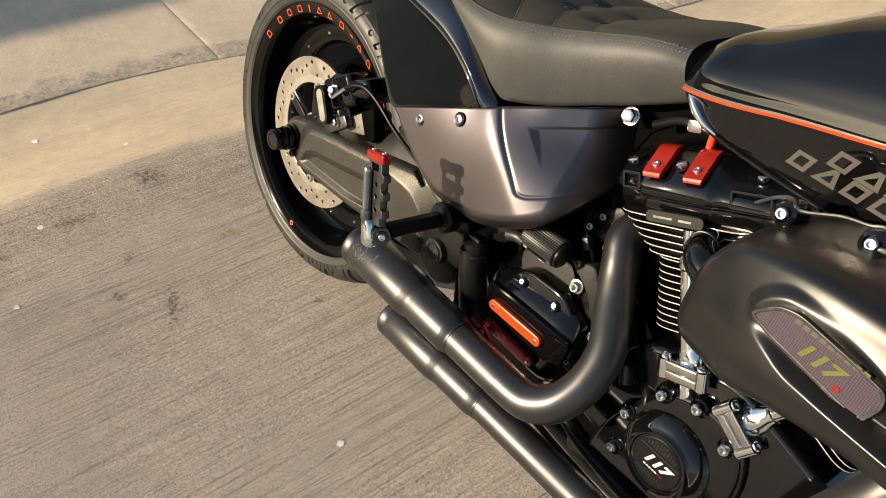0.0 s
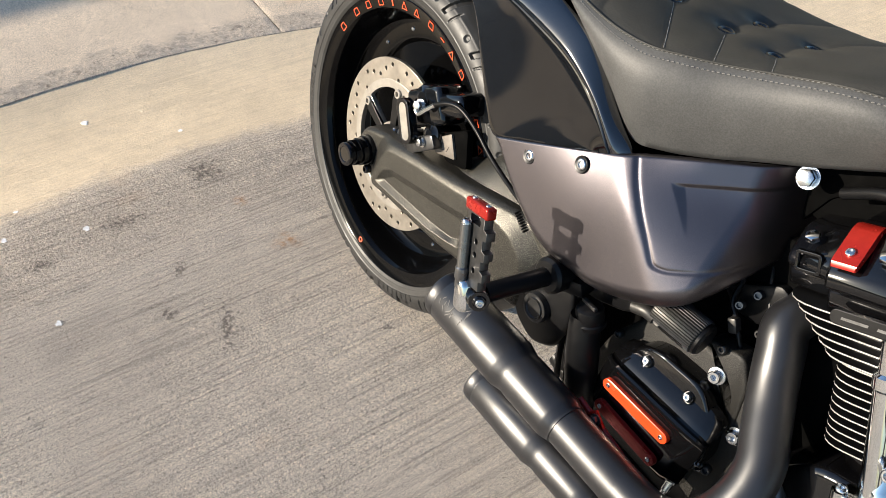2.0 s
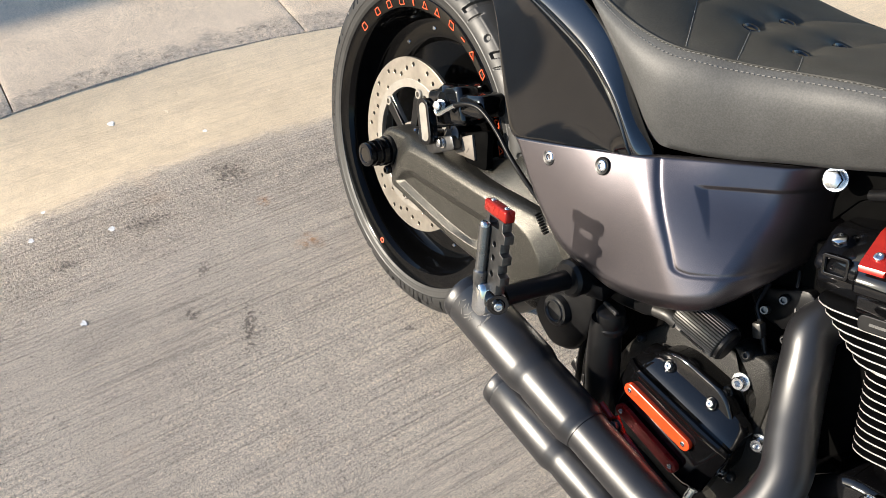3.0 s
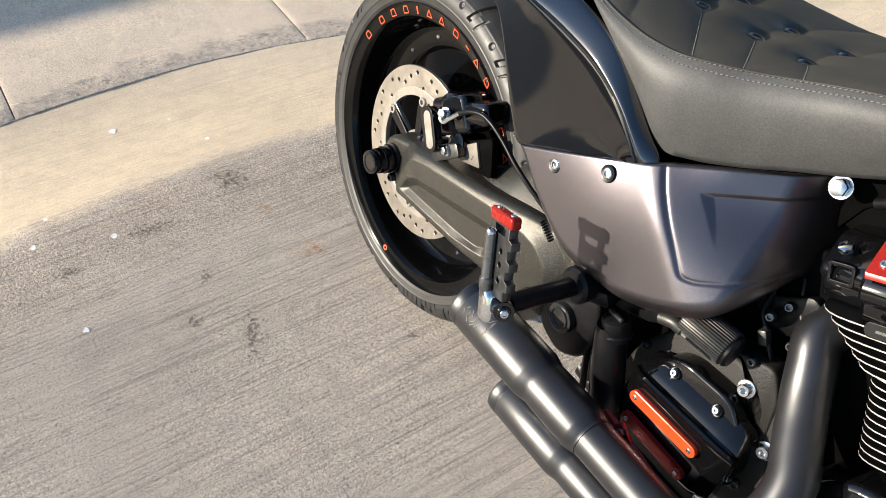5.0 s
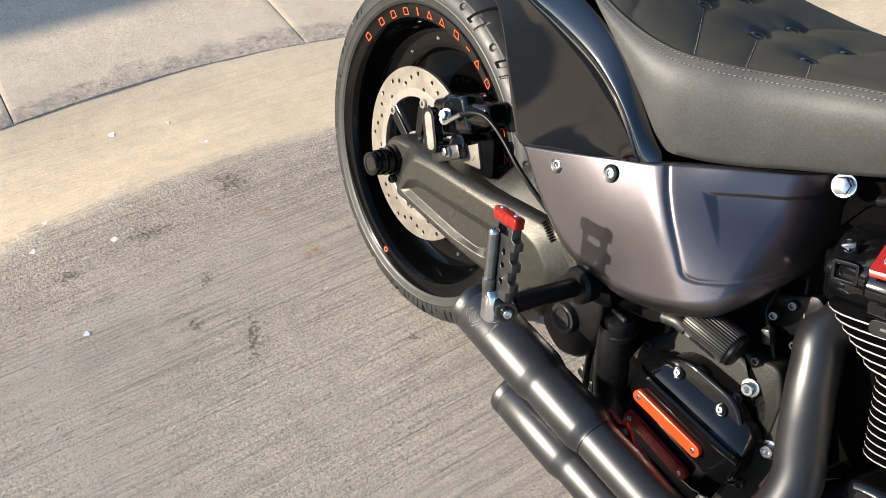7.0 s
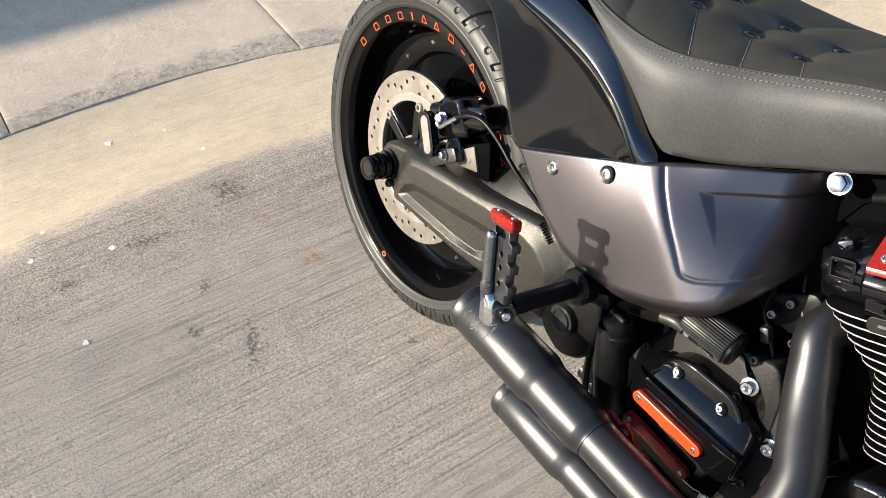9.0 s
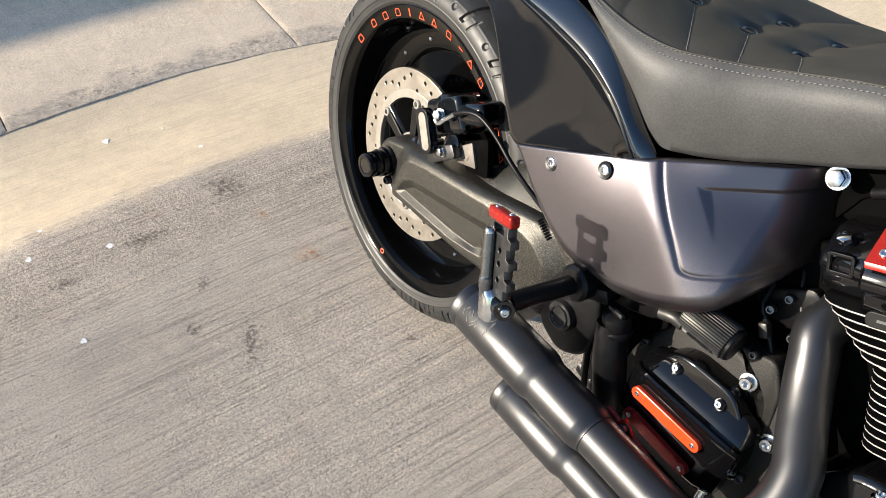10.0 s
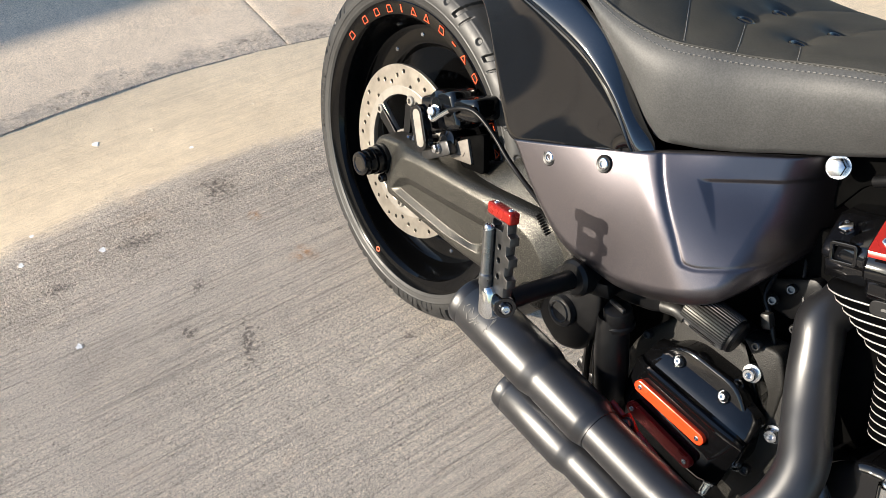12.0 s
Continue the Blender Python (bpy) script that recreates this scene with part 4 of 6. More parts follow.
# side cover, tail, seat
def build_side_cover():
    top = [(0.2824, -0.19, 0.2212), (0.3330, -0.19, 0.2480), (0.405, -0.19, 0.2868), (0.455, -0.19, 0.3130), (0.4835, -0.18, 0.3282), (0.528, -0.155, 0.349), (0.575, -0.122, 0.3691), (0.613, -0.092, 0.385)]
    bot = [(0.285, -0.174, 0.213), (0.347, -0.177, 0.167), (0.409, -0.18, 0.141), (0.4706, -0.18, 0.147), (0.5126, -0.18, 0.155), (0.5705, -0.18, 0.185), (0.618, -0.165, 0.228), (0.642, -0.078, 0.300)]
    panel = rounded([(0.472, 0.40), (0.4765, 0.331), (0.498, 0.3076), (0.5237, 0.2825), (0.5463, 0.2616), (0.566, 0.2425), (0.580, 0.2455), (0.617, 0.2664), (0.70, 0.34), (0.66, 0.44)], 0.006, 4)
    inset = [(0.5257, 0.3207), (0.66, 0.3815), (0.72, 0.30), (0.5763, 0.2793)]
    inset_floor = [(0.5372, 0.3210), (0.66, 0.3762), (0.72, 0.30), (0.5775, 0.2793)]

    def face(x, z, down, up):
        """The flank's own shape: a flat rear face, a rolled shoulder, a front face that turns inwards, and a curled front end."""
        crease = 0.470 + (0.320 - z) * (0.885 + 0.185 * np.tanh((0.320 - z) / 0.03))
        dx = x - crease
        turn = 0.5 * (dx + np.sqrt(dx * dx + 0.00012))
        y = -0.1990 + turn * (0.18 + 0.37 * step(z, 0.19, 0.34))
        rear = 1 - step(x, 0.43, 0.545)
        y = y + rear * (9.0 * np.clip(z - 0.195, 0, 1) ** 3 + 0.05 * np.maximum(0.45 - x, 0.45 - 0.545))
        y = y + 38 * np.clip(x - 0.583 - (0.351 - z) * 0.22, 0, 1) ** 2
        return y + 0.016 * (np.clip(0.026 - up, 0, 1) / 0.026) ** 2

    def relief(x, z):
        d = polygon_distance(x, z, panel)
        w, q = np.maximum(-polygon_distance(x, z, inset), 0), np.maximum(polygon_distance(x, z, inset_floor), 0)
        fade = step(z - 0.2793 - 0.44 * (x - 0.5763), 0.0, 0.055)
        groove = np.exp(-(d / 0.0026) ** 2)
        return 0.0010 * step(-d, -0.001, 0.005) + 0.0022 * groove + 0.0042 * fade * w / (w + q + 1e-6)
    cover = part("side_cover", skin(top, bot, 350, 220, None, relief, 0.003, 0.010, face), FLAKE, bike, "metallic purple-grey side cover with a sunken panel", 40)
    for x, y, z in ((0.3515, -0.1935, 0.239), (0.4290, -0.1950, 0.281)):
        part("recess", lathe([(0.0068, -0.004), (0.0068, 0.0006), (0.0098, 0.0012), (0.0104, 0.0004), (0.0104, -0.004)], (x, y + 0.001, z), (-0.05, -1, 0.18), 28), PLASTIC, cover)
        socket_bolt((x, y + 0.002, z), (0, -1, 0.15), 0.0072, 0.0035, cover)
    return cover


build_side_cover()


def build_tail():
    # the edge where the panel meets the strut, and the strut's inner edge by the seat
    edge = [(0.02, -0.150, 0.384), (0.10, -0.164, 0.388), (0.160, -0.174, 0.3885), (0.217, -0.182, 0.387), (0.259, -0.184, 0.3845), (0.300, -0.185, 0.380), (0.337, -0.185, 0.3735), (0.371, -0.185, 0.363), (0.402, -0.186, 0.350), (0.425, -0.187, 0.336), (0.447, -0.186, 0.3165), (0.458, -0.181, 0.303)]
    low = [(0.02, -0.135, 0.345), (0.09, -0.152, 0.346), (0.140, -0.164, 0.340), (0.170, -0.172, 0.325), (0.195, -0.178, 0.302), (0.222, -0.182, 0.272), (0.248, -0.185, 0.243), (0.278, -0.187, 0.219), (0.325, -0.189, 0.243), (0.375, -0.190, 0.270), (0.410, -0.190, 0.289), (0.437, -0.189, 0.304)]
    tuck = [(x, y - 0.002, z - 0.0005) for x, y, z in edge]
    tail = part("tail_panel", skin(tuck, low, 132, 30, lambda u, v: -0.001 * np.sin(np.pi * v) + 0 * u, None, 0.0015, 0.010), GLOSS, bike, "gloss black tail panel above the side cover", 50)
    inner = [(0.045, -0.118, 0.405), (0.098, -0.130, 0.413), (0.154, -0.143, 0.417), (0.210, -0.153, 0.417), (0.262, -0.160, 0.416), (0.312, -0.164, 0.410), (0.352, -0.165, 0.400), (0.382, -0.165, 0.383), (0.412, -0.166, 0.361), (0.441, -0.167, 0.339), (0.466, -0.169, 0.3235), (0.478, -0.170, 0.308)]
    rings = []
    for a, b in zip(smooth_path(edge, 8), smooth_path(inner, 8)):
        up = Vector((0.20, -0.72, 0.66)).normalized()
        ring = [a.lerp(b, t) + up * (0.0030 * (1 - abs(2 * t - 1) ** 6) + 0.0005 + 0.0015 * math.sin(math.pi * t)) for t in [0.5 - 0.5 * math.cos(math.pi * k / 22) for k in range(23)]]
        ring.append(b + Vector((0, 0.02, -0.02)))
        ring.append(a + Vector((0, 0.025, -0.012)))
        rings.append(ring)
    part("fender_strut", loft(rings), POLISHED, tail, "broad rounded gloss black strut", 60)


build_tail()


def build_under_seat():
    top = [(0.05, 0.385), (0.20, 0.385), (0.30, 0.365), (0.40, 0.330), (0.455, 0.300)]
    body = part("inner_body", plate(top + [(0.50, 0.17), (0.44, 0.15), (0.30, 0.20), (0.15, 0.33)], -0.135, 0.135, 0.004), VOID, bike, "matt black inner body under the seat")
    part("seat_pan", plate([(0.10, 0.42), (0.30, 0.405), (0.44, 0.34), (0.50, 0.34), (0.66, 0.42), (0.68, 0.44), (0.69, 0.41), (0.64, 0.36), (0.60, 0.24), (0.44, 0.22), (0.12, 0.39)], -0.060, 0.060, 0.004), VOID, body)
    part("battery_box", plate([(0.450, 0.02), (0.455, 0.24), (0.62, 0.30), (0.70, 0.33), (0.80, 0.25), (0.80, -0.06), (0.52, -0.06)], -0.075, 0.09, 0.006), VOID, body)


build_under_seat()


def build_seat():
    """Tufted pad with a smooth side band, double stitching and buttons."""
    # stations from the tail to the tank: x, half width at the seam, seam height, middle height, lower edge (x, y, z)
    st = [(0.20, 0.120, 0.446, 0.460, (0.23, -0.105, 0.430)), (0.290, 0.155, 0.431, 0.444, (0.330, -0.145, 0.398)), (0.370, 0.172, 0.428, 0.438, (0.408, -0.162, 0.358)), (0.430, 0.173, 0.432, 0.438, (0.455, -0.163, 0.330)),
          (0.470, 0.162, 0.4405, 0.444, (0.492, -0.153, 0.336)), (0.510, 0.145, 0.450, 0.452, (0.535, -0.136, 0.353)), (0.560, 0.130, 0.4665, 0.467, (0.580, -0.118, 0.376)), (0.605, 0.122, 0.4825, 0.484, (0.622, -0.105, 0.397)), (0.645, 0.115, 0.493, 0.496, (0.660, -0.095, 0.418)), (0.672, 0.106, 0.496, 0.500, (0.688, -0.088, 0.434))]
    xs = np.array([s[0] for s in st])
    fine = np.linspace(xs[0], xs[-1], 150)
    def sm(vals):
        pts = smooth_path([(x, v, 0) for x, v in zip(xs, vals)], 12)
        return np.interp(fine, [p.x for p in pts], [p.y for p in pts])
    hw, sz, mz = sm([s[1] for s in st]), sm([s[2] for s in st]), sm([s[3] for s in st])
    lx, ly, lz = sm([s[4][0] for s in st]), sm([s[4][1] for s in st]), sm([s[4][2] for s in st])
    buttons = [(0.429, 0.030), (0.430, -0.039), (0.508, -0.059), (0.507, 0.017), (0.352, -0.045), (0.352, 0.030), (0.27, -0.04), (0.27, 0.03), (0.575, -0.052), (0.575, 0.024)][:8]
    nt = 101
    v, band = [], []
    for i, x in enumerate(fine):
        row = []
        for s in np.linspace(-1, 1, nt):
            y = s * hw[i]
            z = sz[i] + (mz[i] - sz[i]) * (1 - s * s) + 0.009 * (1 - abs(s) ** 10)
            row.append([x, y, z])
        v.append(row)
    v = np.array(v)
    X, Y = v[..., 0], v[..., 1]
    dip = np.zeros_like(X)
    for bx, by in buttons:
        dd = np.hypot(X - bx, Y - by)
        dip += 0.0065 * np.exp(-(dd / 0.026) ** 2) + 0.006 * np.exp(-(dd / 0.0085) ** 2)
    # seams that run between the buttons and down to the edge
    seams = [((0.430, -0.039), (0.497, -0.150)), ((0.508, -0.059), (0.548, -0.130)), ((0.352, -0.045), (0.458, -0.18)), ((0.352, -0.045), (0.352, 0.030)), ((0.430, -0.039), (0.429, 0.030)), ((0.508, -0.059), (0.507, 0.017)),
             ((0.507, 0.017), (0.56, 0.14)), ((0.429, 0.03), (0.47, 0.16)), ((0.352, 0.03), (0.37, 0.17)), ((0.27, -0.04), (0.37, -0.19)), ((0.27, -0.04), (0.27, 0.03))]
    for (ax, ay), (bx, by) in seams:
        dx, dy = bx - ax, by - ay
        t = np.clip(((X - ax) * dx + (Y - ay) * dy) / (dx * dx + dy * dy), 0, 1)
        dd = np.hypot(X - ax - t * dx, Y - ay - t * dy)
        dip += 0.0014 * np.exp(-(dd / 0.0020) ** 2) + 0.0018 * np.exp(-(dd / 0.013) ** 2)
    v[..., 2] -= np.minimum(dip, 0.020) * step(1 - np.abs(Y) / hw[:, None], 0.0, 0.06)
    n = len(fine)
    verts = list(v.reshape(-1, 3))
    faces = [(i * nt + j, (i + 1) * nt + j, (i + 1) * nt + j + 1, i * nt + j + 1) for i in range(n - 1) for j in range(nt - 1)]
    seat = part("seat", mesh(verts, faces), TOPLEATHER, bike, "black tufted leather seat with grey stitching", 60)
    # thread sunk in the seams that run out to the near edge
    def on_top(x, y):
        i = int(np.argmin(np.abs(fine - x)))
        return float(np.interp(y, v[i, :, 1], v[i, :, 2]))
    for (ax, ay), (bx, by) in seams[:3]:
        line = [(ax + (bx - ax) * t, ay + (by - ay) * t) for t in [float(w) for w in np.linspace(0.1, 1, 24)]]
        line = [(x, y, on_top(x, y) + 0.0003) for x, y in line if abs(y) < float(np.interp(x, fine, hw)) - 0.003]
        part("seam_thread", tube(line, 0.0005, 6, 2), THREAD, seat)
    # side bands on both flanks, rolled over at the seam
    for sg in (-1, 1):
        bv, m = [], 20
        for i, x in enumerate(fine):
            a = Vector((x, -hw[i], sz[i] + 0.0005))
            c = Vector((lx[i], ly[i], lz[i]))
            k = Vector((0.45 * a.x + 0.55 * c.x, min(a.y, c.y) - 0.030, a.z * 0.72 + c.z * 0.28))
            for t in [float(w) for w in np.linspace(0, 1, m)]:
                q = (1 - t) ** 2 * a + 2 * t * (1 - t) * k + t * t * c
                bv.append((q.x, q.y if sg < 0 else -q.y, q.z))
            q = c + Vector((0, 0.03, 0.004))
            bv.append((q.x, q.y if sg < 0 else -q.y, q.z))
        mm = m + 1
        bf = [(i * mm + j, i * mm + j + 1, (i + 1) * mm + j + 1, (i + 1) * mm + j) for i in range(n - 1) for j in range(mm - 1)]
        bm = bmesh.new()
        bm.from_mesh(mesh(bv, bf))
        part("side_band", from_bm(bm), LEATHER, seat, sharp=70)
        # piping in the seam and two rows of stitches
        edge = [Vector((x, sg * (hw[i] + 0.0005), sz[i] + 0.0005)) for i, x in enumerate(fine)][::6]
        part("piping", tube(edge, 0.0014, 8, 2), TOPLEATHER, seat)
        if sg < 0:
            for off in (0.022, 0.118):
                line = []
                for i in range(n):
                    a = Vector((fine[i], -hw[i], sz[i] + 0.0005))
                    c = Vector((lx[i], ly[i], lz[i]))
                    k = Vector((0.45 * a.x + 0.55 * c.x, min(a.y, c.y) - 0.030, a.z * 0.72 + c.z * 0.28))
                    line.append((1 - off) ** 2 * a + 2 * off * (1 - off) * k + off * off * c)
                sv, sf = [], []
                length, nxt = 0.0, 0.0
                for i in range(n - 1):
                    p, q = line[i], line[i + 1]
                    seg = (q - p).length
                    while nxt < length + seg:
                        c0 = p.lerp(q, (nxt - length) / seg)
                        d = (q - p).normalized()
                        w = Vector((0.1, -0.6, 0.75)).normalized()
                        h = d.cross(w).normalized()
                        base = len(sv)
                        for e, hh in ((-0.0017, 0.0002), (-0.0009, 0.0010), (0.0009, 0.0010), (0.0017, 0.0002)):
                            for b2 in (-0.0006, 0.0006):
                                sv.append(c0 + d * e + h * b2 + w * hh)
                        for b2 in range(3):
                            sf.append((base + 2 * b2, base + 2 * b2 + 1, base + 2 * b2 + 3, base + 2 * b2 + 2))
                        nxt += 0.0052
                    length += seg
                tagged(part("stitching", mesh(sv, sf), THREAD, seat, "grey thread stitches"), kind="stuff")
    for bx, by in buttons:
        i = int(np.argmin(np.abs(fine - bx)))
        j = int(np.argmin(np.abs(v[i, :, 1] - by)))
        z = float(v[i, j, 2])
        part("button", lathe([(0, 0.0006), (0.0062, 0.0008), (0.0072, 0.0022), (0.0088, 0.0026), (0.0102, 0.0018), (0.0108, 0.0), (0.0108, -0.004)], (bx, by, z + 0.0072), (0, 0, 1), 28), BUTTON, seat)


build_seat()


# foot peg folded up beside the side cover
def build_foot_peg():
    base, tip = Vector((0.4345, -0.302, 0.1165)), Vector((0.399, -0.296, 0.2206))
    up = (tip - base).normalized()
    wide = Vector((0.052, -0.010, 0.014)).normalized()
    wide = (wide - up * wide.dot(up)).normalized()
    deep = wide.cross(up).normalized()
    m = Matrix((wide, up, deep)).transposed().to_4x4()
    m.translation = base
    ln = (tip - base).length
    peg_arm = part("peg_arm", tube([(0.452, -0.150, 0.120), (0.446, -0.185, 0.120), (0.442, -0.235, 0.118), (0.438, -0.288, 0.116)], 0.0125, 20), PLASTIC, bike, "black foot peg mount")
    part("boss", lathe([(0.0, 0.0), (0.020, 0.0), (0.024, -0.004), (0.024, -0.05)], (0.447, -0.196, 0.122), (0, -1, 0.0), 30), PLASTIC, peg_arm)
    part("clevis", block(base + wide * -0.011 - up * 0.004 + deep * 0.004, (0.024, 0.044, 0.026), tuple(math.degrees(a) for a in m.to_euler()), 0.009, 5), CHROME, peg_arm, "polished clevis")
    part("pivot", lathe([(0, 0.004), (0.007, 0.004), (0.0085, 0.002), (0.0125, 0.002), (0.0135, 0.0), (0.0135, -0.014)], base + wide * 0.012 - up * 0.004 + deep * -0.002, wide + deep * 0.4, 26), ENGINE, peg_arm)
    socket_bolt(base + wide * 0.017 - up * 0.004, wide + deep * 0.4, 0.0055, 0.003, peg_arm)
    w = 0.0205
    outer = [(-w, 0.012), (w - 0.004, 0.012)]
    for k in range(3):
        h0 = 0.024 + k * 0.0255
        outer += [(w - 0.004, h0), (w + 0.003, h0 + 0.002), (w + 0.003, h0 + 0.011), (w - 0.004, h0 + 0.0135)]
    outer += [(w - 0.004, ln - 0.006), (-w, ln - 0.006)]
    slot = rounded([(-0.015, ln - 0.022), (0.009, ln - 0.022), (0.009, ln - 0.0105), (-0.015, ln - 0.0105)], 0.0035, 3)
    holes = [ring_points(0.0042, 14, 0.003, ln * q) for q in (0.30, 0.48, 0.63)] + [ring_points(0.0042, 14, -0.012, ln * 0.55)]
    peg = part("foot_peg", stencil(outer, [slot] + holes, 0.011, m, 0.0006), DARKSTEEL, bike, "folded foot peg with a toothed dark plate")
    part("grip", block(m @ Vector((-0.002, ln - 0.002, 0.001)), (0.050, 0.0145, 0.014), tuple(math.degrees(a) for a in m.to_euler()), 0.003, 3), RED, peg, "red anodised peg end")
    part("rod", lathe([(0, 0.080), (0.0068, 0.080), (0.0068, 0.026), (0.0082, 0.024), (0.0082, 0.012), (0.0070, 0.010), (0.0070, 0.0), (0, 0)], m @ Vector((-0.0135, 0.006, 0.011)), up, 24), RODSTEEL, peg)
    socket_bolt(m @ Vector((-0.0135, 0.084, 0.011)), up, 0.0062, 0.008, peg)
    for q in (-0.017, 0.014):
        socket_bolt(m @ Vector((q, ln + 0.0055, 0.001)), up, 0.0034, 0.0015, peg)


build_foot_peg()


# gearbox, its side cover and what surrounds it
def build_gearbox():
    case = [(0.500, -0.06), (0.520, 0.06), (0.560, 0.135), (0.600, 0.158), (0.655, 0.155), (0.730, 0.150), (0.765, 0.10), (0.78, 0.0), (0.75, -0.085), (0.55, -0.095)]
    box = part("gearbox", plate(rounded(case, 0.02, 4), -0.118, 0.10, 0.008, 3), CASTING, bike, "black crinkle-finished gearbox casting")
    rib = [(0.630, 0.165), (0.680, 0.182), (0.702, 0.150), (0.714, 0.09), (0.702, 0.085), (0.688, 0.130), (0.660, 0.150)]
    part("rib", plate(rounded(rib, 0.01, 3), -0.1205, -0.09, 0.004, 3), CASTING, box)
    # side cover: stepped glossy lid
    lid = [(0.552, 0.006), (0.555, 0.060), (0.578, 0.108), (0.600, 0.122), (0.668, 0.128), (0.700, 0.098), (0.716, 0.046), (0.704, 0.006), (0.668, -0.026), (0.590, -0.022)]
    cover = part("gearbox_cover", plate(rounded(lid, 0.016, 4), -0.146, -0.11, 0.005, 3), ENGINE, bike, "gloss black gearbox side cover")
    sec = [(-0.130, -0.024), (-0.150, -0.020), (-0.168, 0.000), (-0.1715, 0.006), (-0.1715, 0.0755), (-0.1735, 0.0795), (-0.1735, 0.0830), (-0.1705, 0.0850), (-0.1645, 0.0835), (-0.1610, 0.0850), (-0.1590, 0.0885), (-0.1565, 0.0920), (-0.1445, 0.1040), (-0.1405, 0.1065), (-0.128, 0.108)]
    rings = []
    for x, s, top in ((0.556, 0.70, 0.86), (0.562, 0.80, 0.90), (0.570, 0.93, 0.965), (0.580, 1.0, 1.0), (0.676, 1.0, 1.0), (0.690, 0.97, 0.98), (0.704, 0.86, 0.90), (0.711, 0.76, 0.80)):
        rings.append([Vector((x + (0.05 - abs(z - 0.045)) * (-0.12 if x < 0.6 else 0.12), -0.130 + (y + 0.130) * s, 0.046 + (z - 0.046) * top + 0.08 * (x - 0.628) * max(0.0, z) / 0.1)) for y, z in sec])
    part("dome", loft(rings), ENGINE, cover, sharp=22)
    for (a, b, mt, lab, y) in (((0.574, 0.0535), (0.678, 0.0590), ORANGE, "bright orange enamel bar", -0.1745), ((0.579, 0.0220), (0.681, 0.0215), DARKRED, "dark red anodised bar", -0.1785)):
        d = (b[0] - a[0]) / 2
        r = 0.0068
        pill = [(d - r + r * math.cos(t), r * math.sin(t)) for t in np.linspace(-math.pi / 2, math.pi / 2, 10)] + [(-d + r - r * math.cos(t), r * math.sin(t)) for t in np.linspace(math.pi / 2, -math.pi / 2, 10)]
        mid = ((a[0] + b[0]) / 2, (a[1] + b[1]) / 2)
        fr = side_frame(mid[0], y, mid[1], (0, -1, 0.05), (-(b[1] - a[1]) / (2 * d), 0, 1))
        br = part("bar", stencil(pill, [], 0.006, fr, 0.0008), mt, cover, lab)
        for e in (-1, 1):
            socket_bolt((mid[0] + e * (d - 0.008), y - 0.0035, mid[1] + e * (b[1] - a[1]) / 2 * 0.85), (0, -1, 0), 0.0032, 0.0012, br)
    for x, y, z in ((0.596, -0.1475, 0.1000), (0.661, -0.1480, 0.1060), (0.710, -0.140, 0.037), (0.700, -0.146, 0.085)):
        socket_bolt((x, y, z), (0, -1, 0.5), 0.0044, 0.006, cover)
        part("well", lathe([(0.0052, 0.002), (0.0072, 0.003), (0.0082, 0.0015), (0.0082, -0.004)], (x, y, z), (0, -1, 0.5), 24), ENGINE, cover)
    for x, y, z, r in ((0.6014, -0.130, 0.146, 0.0080), (0.6660, -0.1265, 0.1385, 0.0082), (0.7204, -0.1240, 0.0913, 0.0085), (0.704, -0.120, 0.015, 0.0080)):
        prof = [(0, 0.0045), (r * 0.42, 0.0045), (r * 0.45, 0.0105), (r * 0.80, 0.0105), (r * 0.92, 0.0092), (r * 0.95, 0.0028), (r * 1.30, 0.0024), (r * 1.38, 0.0), (r * 1.38, -0.004)]
        part("bolt", lathe(prof, (x, y + 0.004, z), (0.1, -1, 0.15), 24), STEEL, box)
    for x, y, z in ((0.535, -0.123, 0.077), (0.548, -0.12, -0.005), (0.655, -0.122, 0.172), (0.672, -0.10, 0.205), (0.700, -0.10, 0.215)):
        socket_bolt((x, y, z), (0, -1, 0.1), 0.0055, 0.006, box, DARKSTEEL)
    part("drain_fitting", joined(lathe([(0, 0.0), (0.008, 0.0), (0.008, 0.012), (0.0055, 0.014), (0.0055, 0.026), (0, 0.026)], (0.700, -0.150, 0.008), (0.1, -0.3, -1), 14), tube([(0.702, -0.158, -0.016), (0.705, -0.16, -0.05), (0.71, -0.15, -0.09)], 0.004, 10)), STEEL, box)
    for at, r in (((0.7043, -0.140, 0.0321), 0.0068), ((0.6942, -0.150, 0.0066), 0.0082), ((0.7200, -0.132, 0.0333), 0.0062)):
        socket_bolt(at, (0.2, -1, 0.3), r, 0.008, box, DARKSTEEL)
    # red rail and clip between pipe and gearbox
    rail = part("rail", tube([(0.568, -0.200, 0.024), (0.634, -0.205, 0.020), (0.690, -0.204, 0.010), (0.745, -0.197, 0.004)], 0.0042, 10, squash=0.6), DARKRED, box, "dark red guard rail")
    hex_bolt((0.603, -0.207, 0.026), (0, -1, 0.3), 0.0065, 0.006, rail, DARKSTEEL)
    part("tab", block((0.603, -0.203, 0.022), (0.026, 0.006, 0.018), (0, 30, 0), 0.002), RED, rail)
    # oil filler: a fat black neck with a slotted cap
    neck = part("oil_filler", tube([(0.508, -0.172, 0.104), (0.514, -0.172, 0.085), (0.526, -0.170, 0.050), (0.540, -0.164, 0.005), (0.548, -0.150, -0.05)], [0.0195, 0.0205, 0.0215, 0.0215, 0.020], 28), PLASTIC, bike, "black oil filler neck with slotted cap")
    upd = Vector((-0.25, -0.25, 0.93)).normalized()
    cap_at = Vector((0.511, -0.175, 0.117))
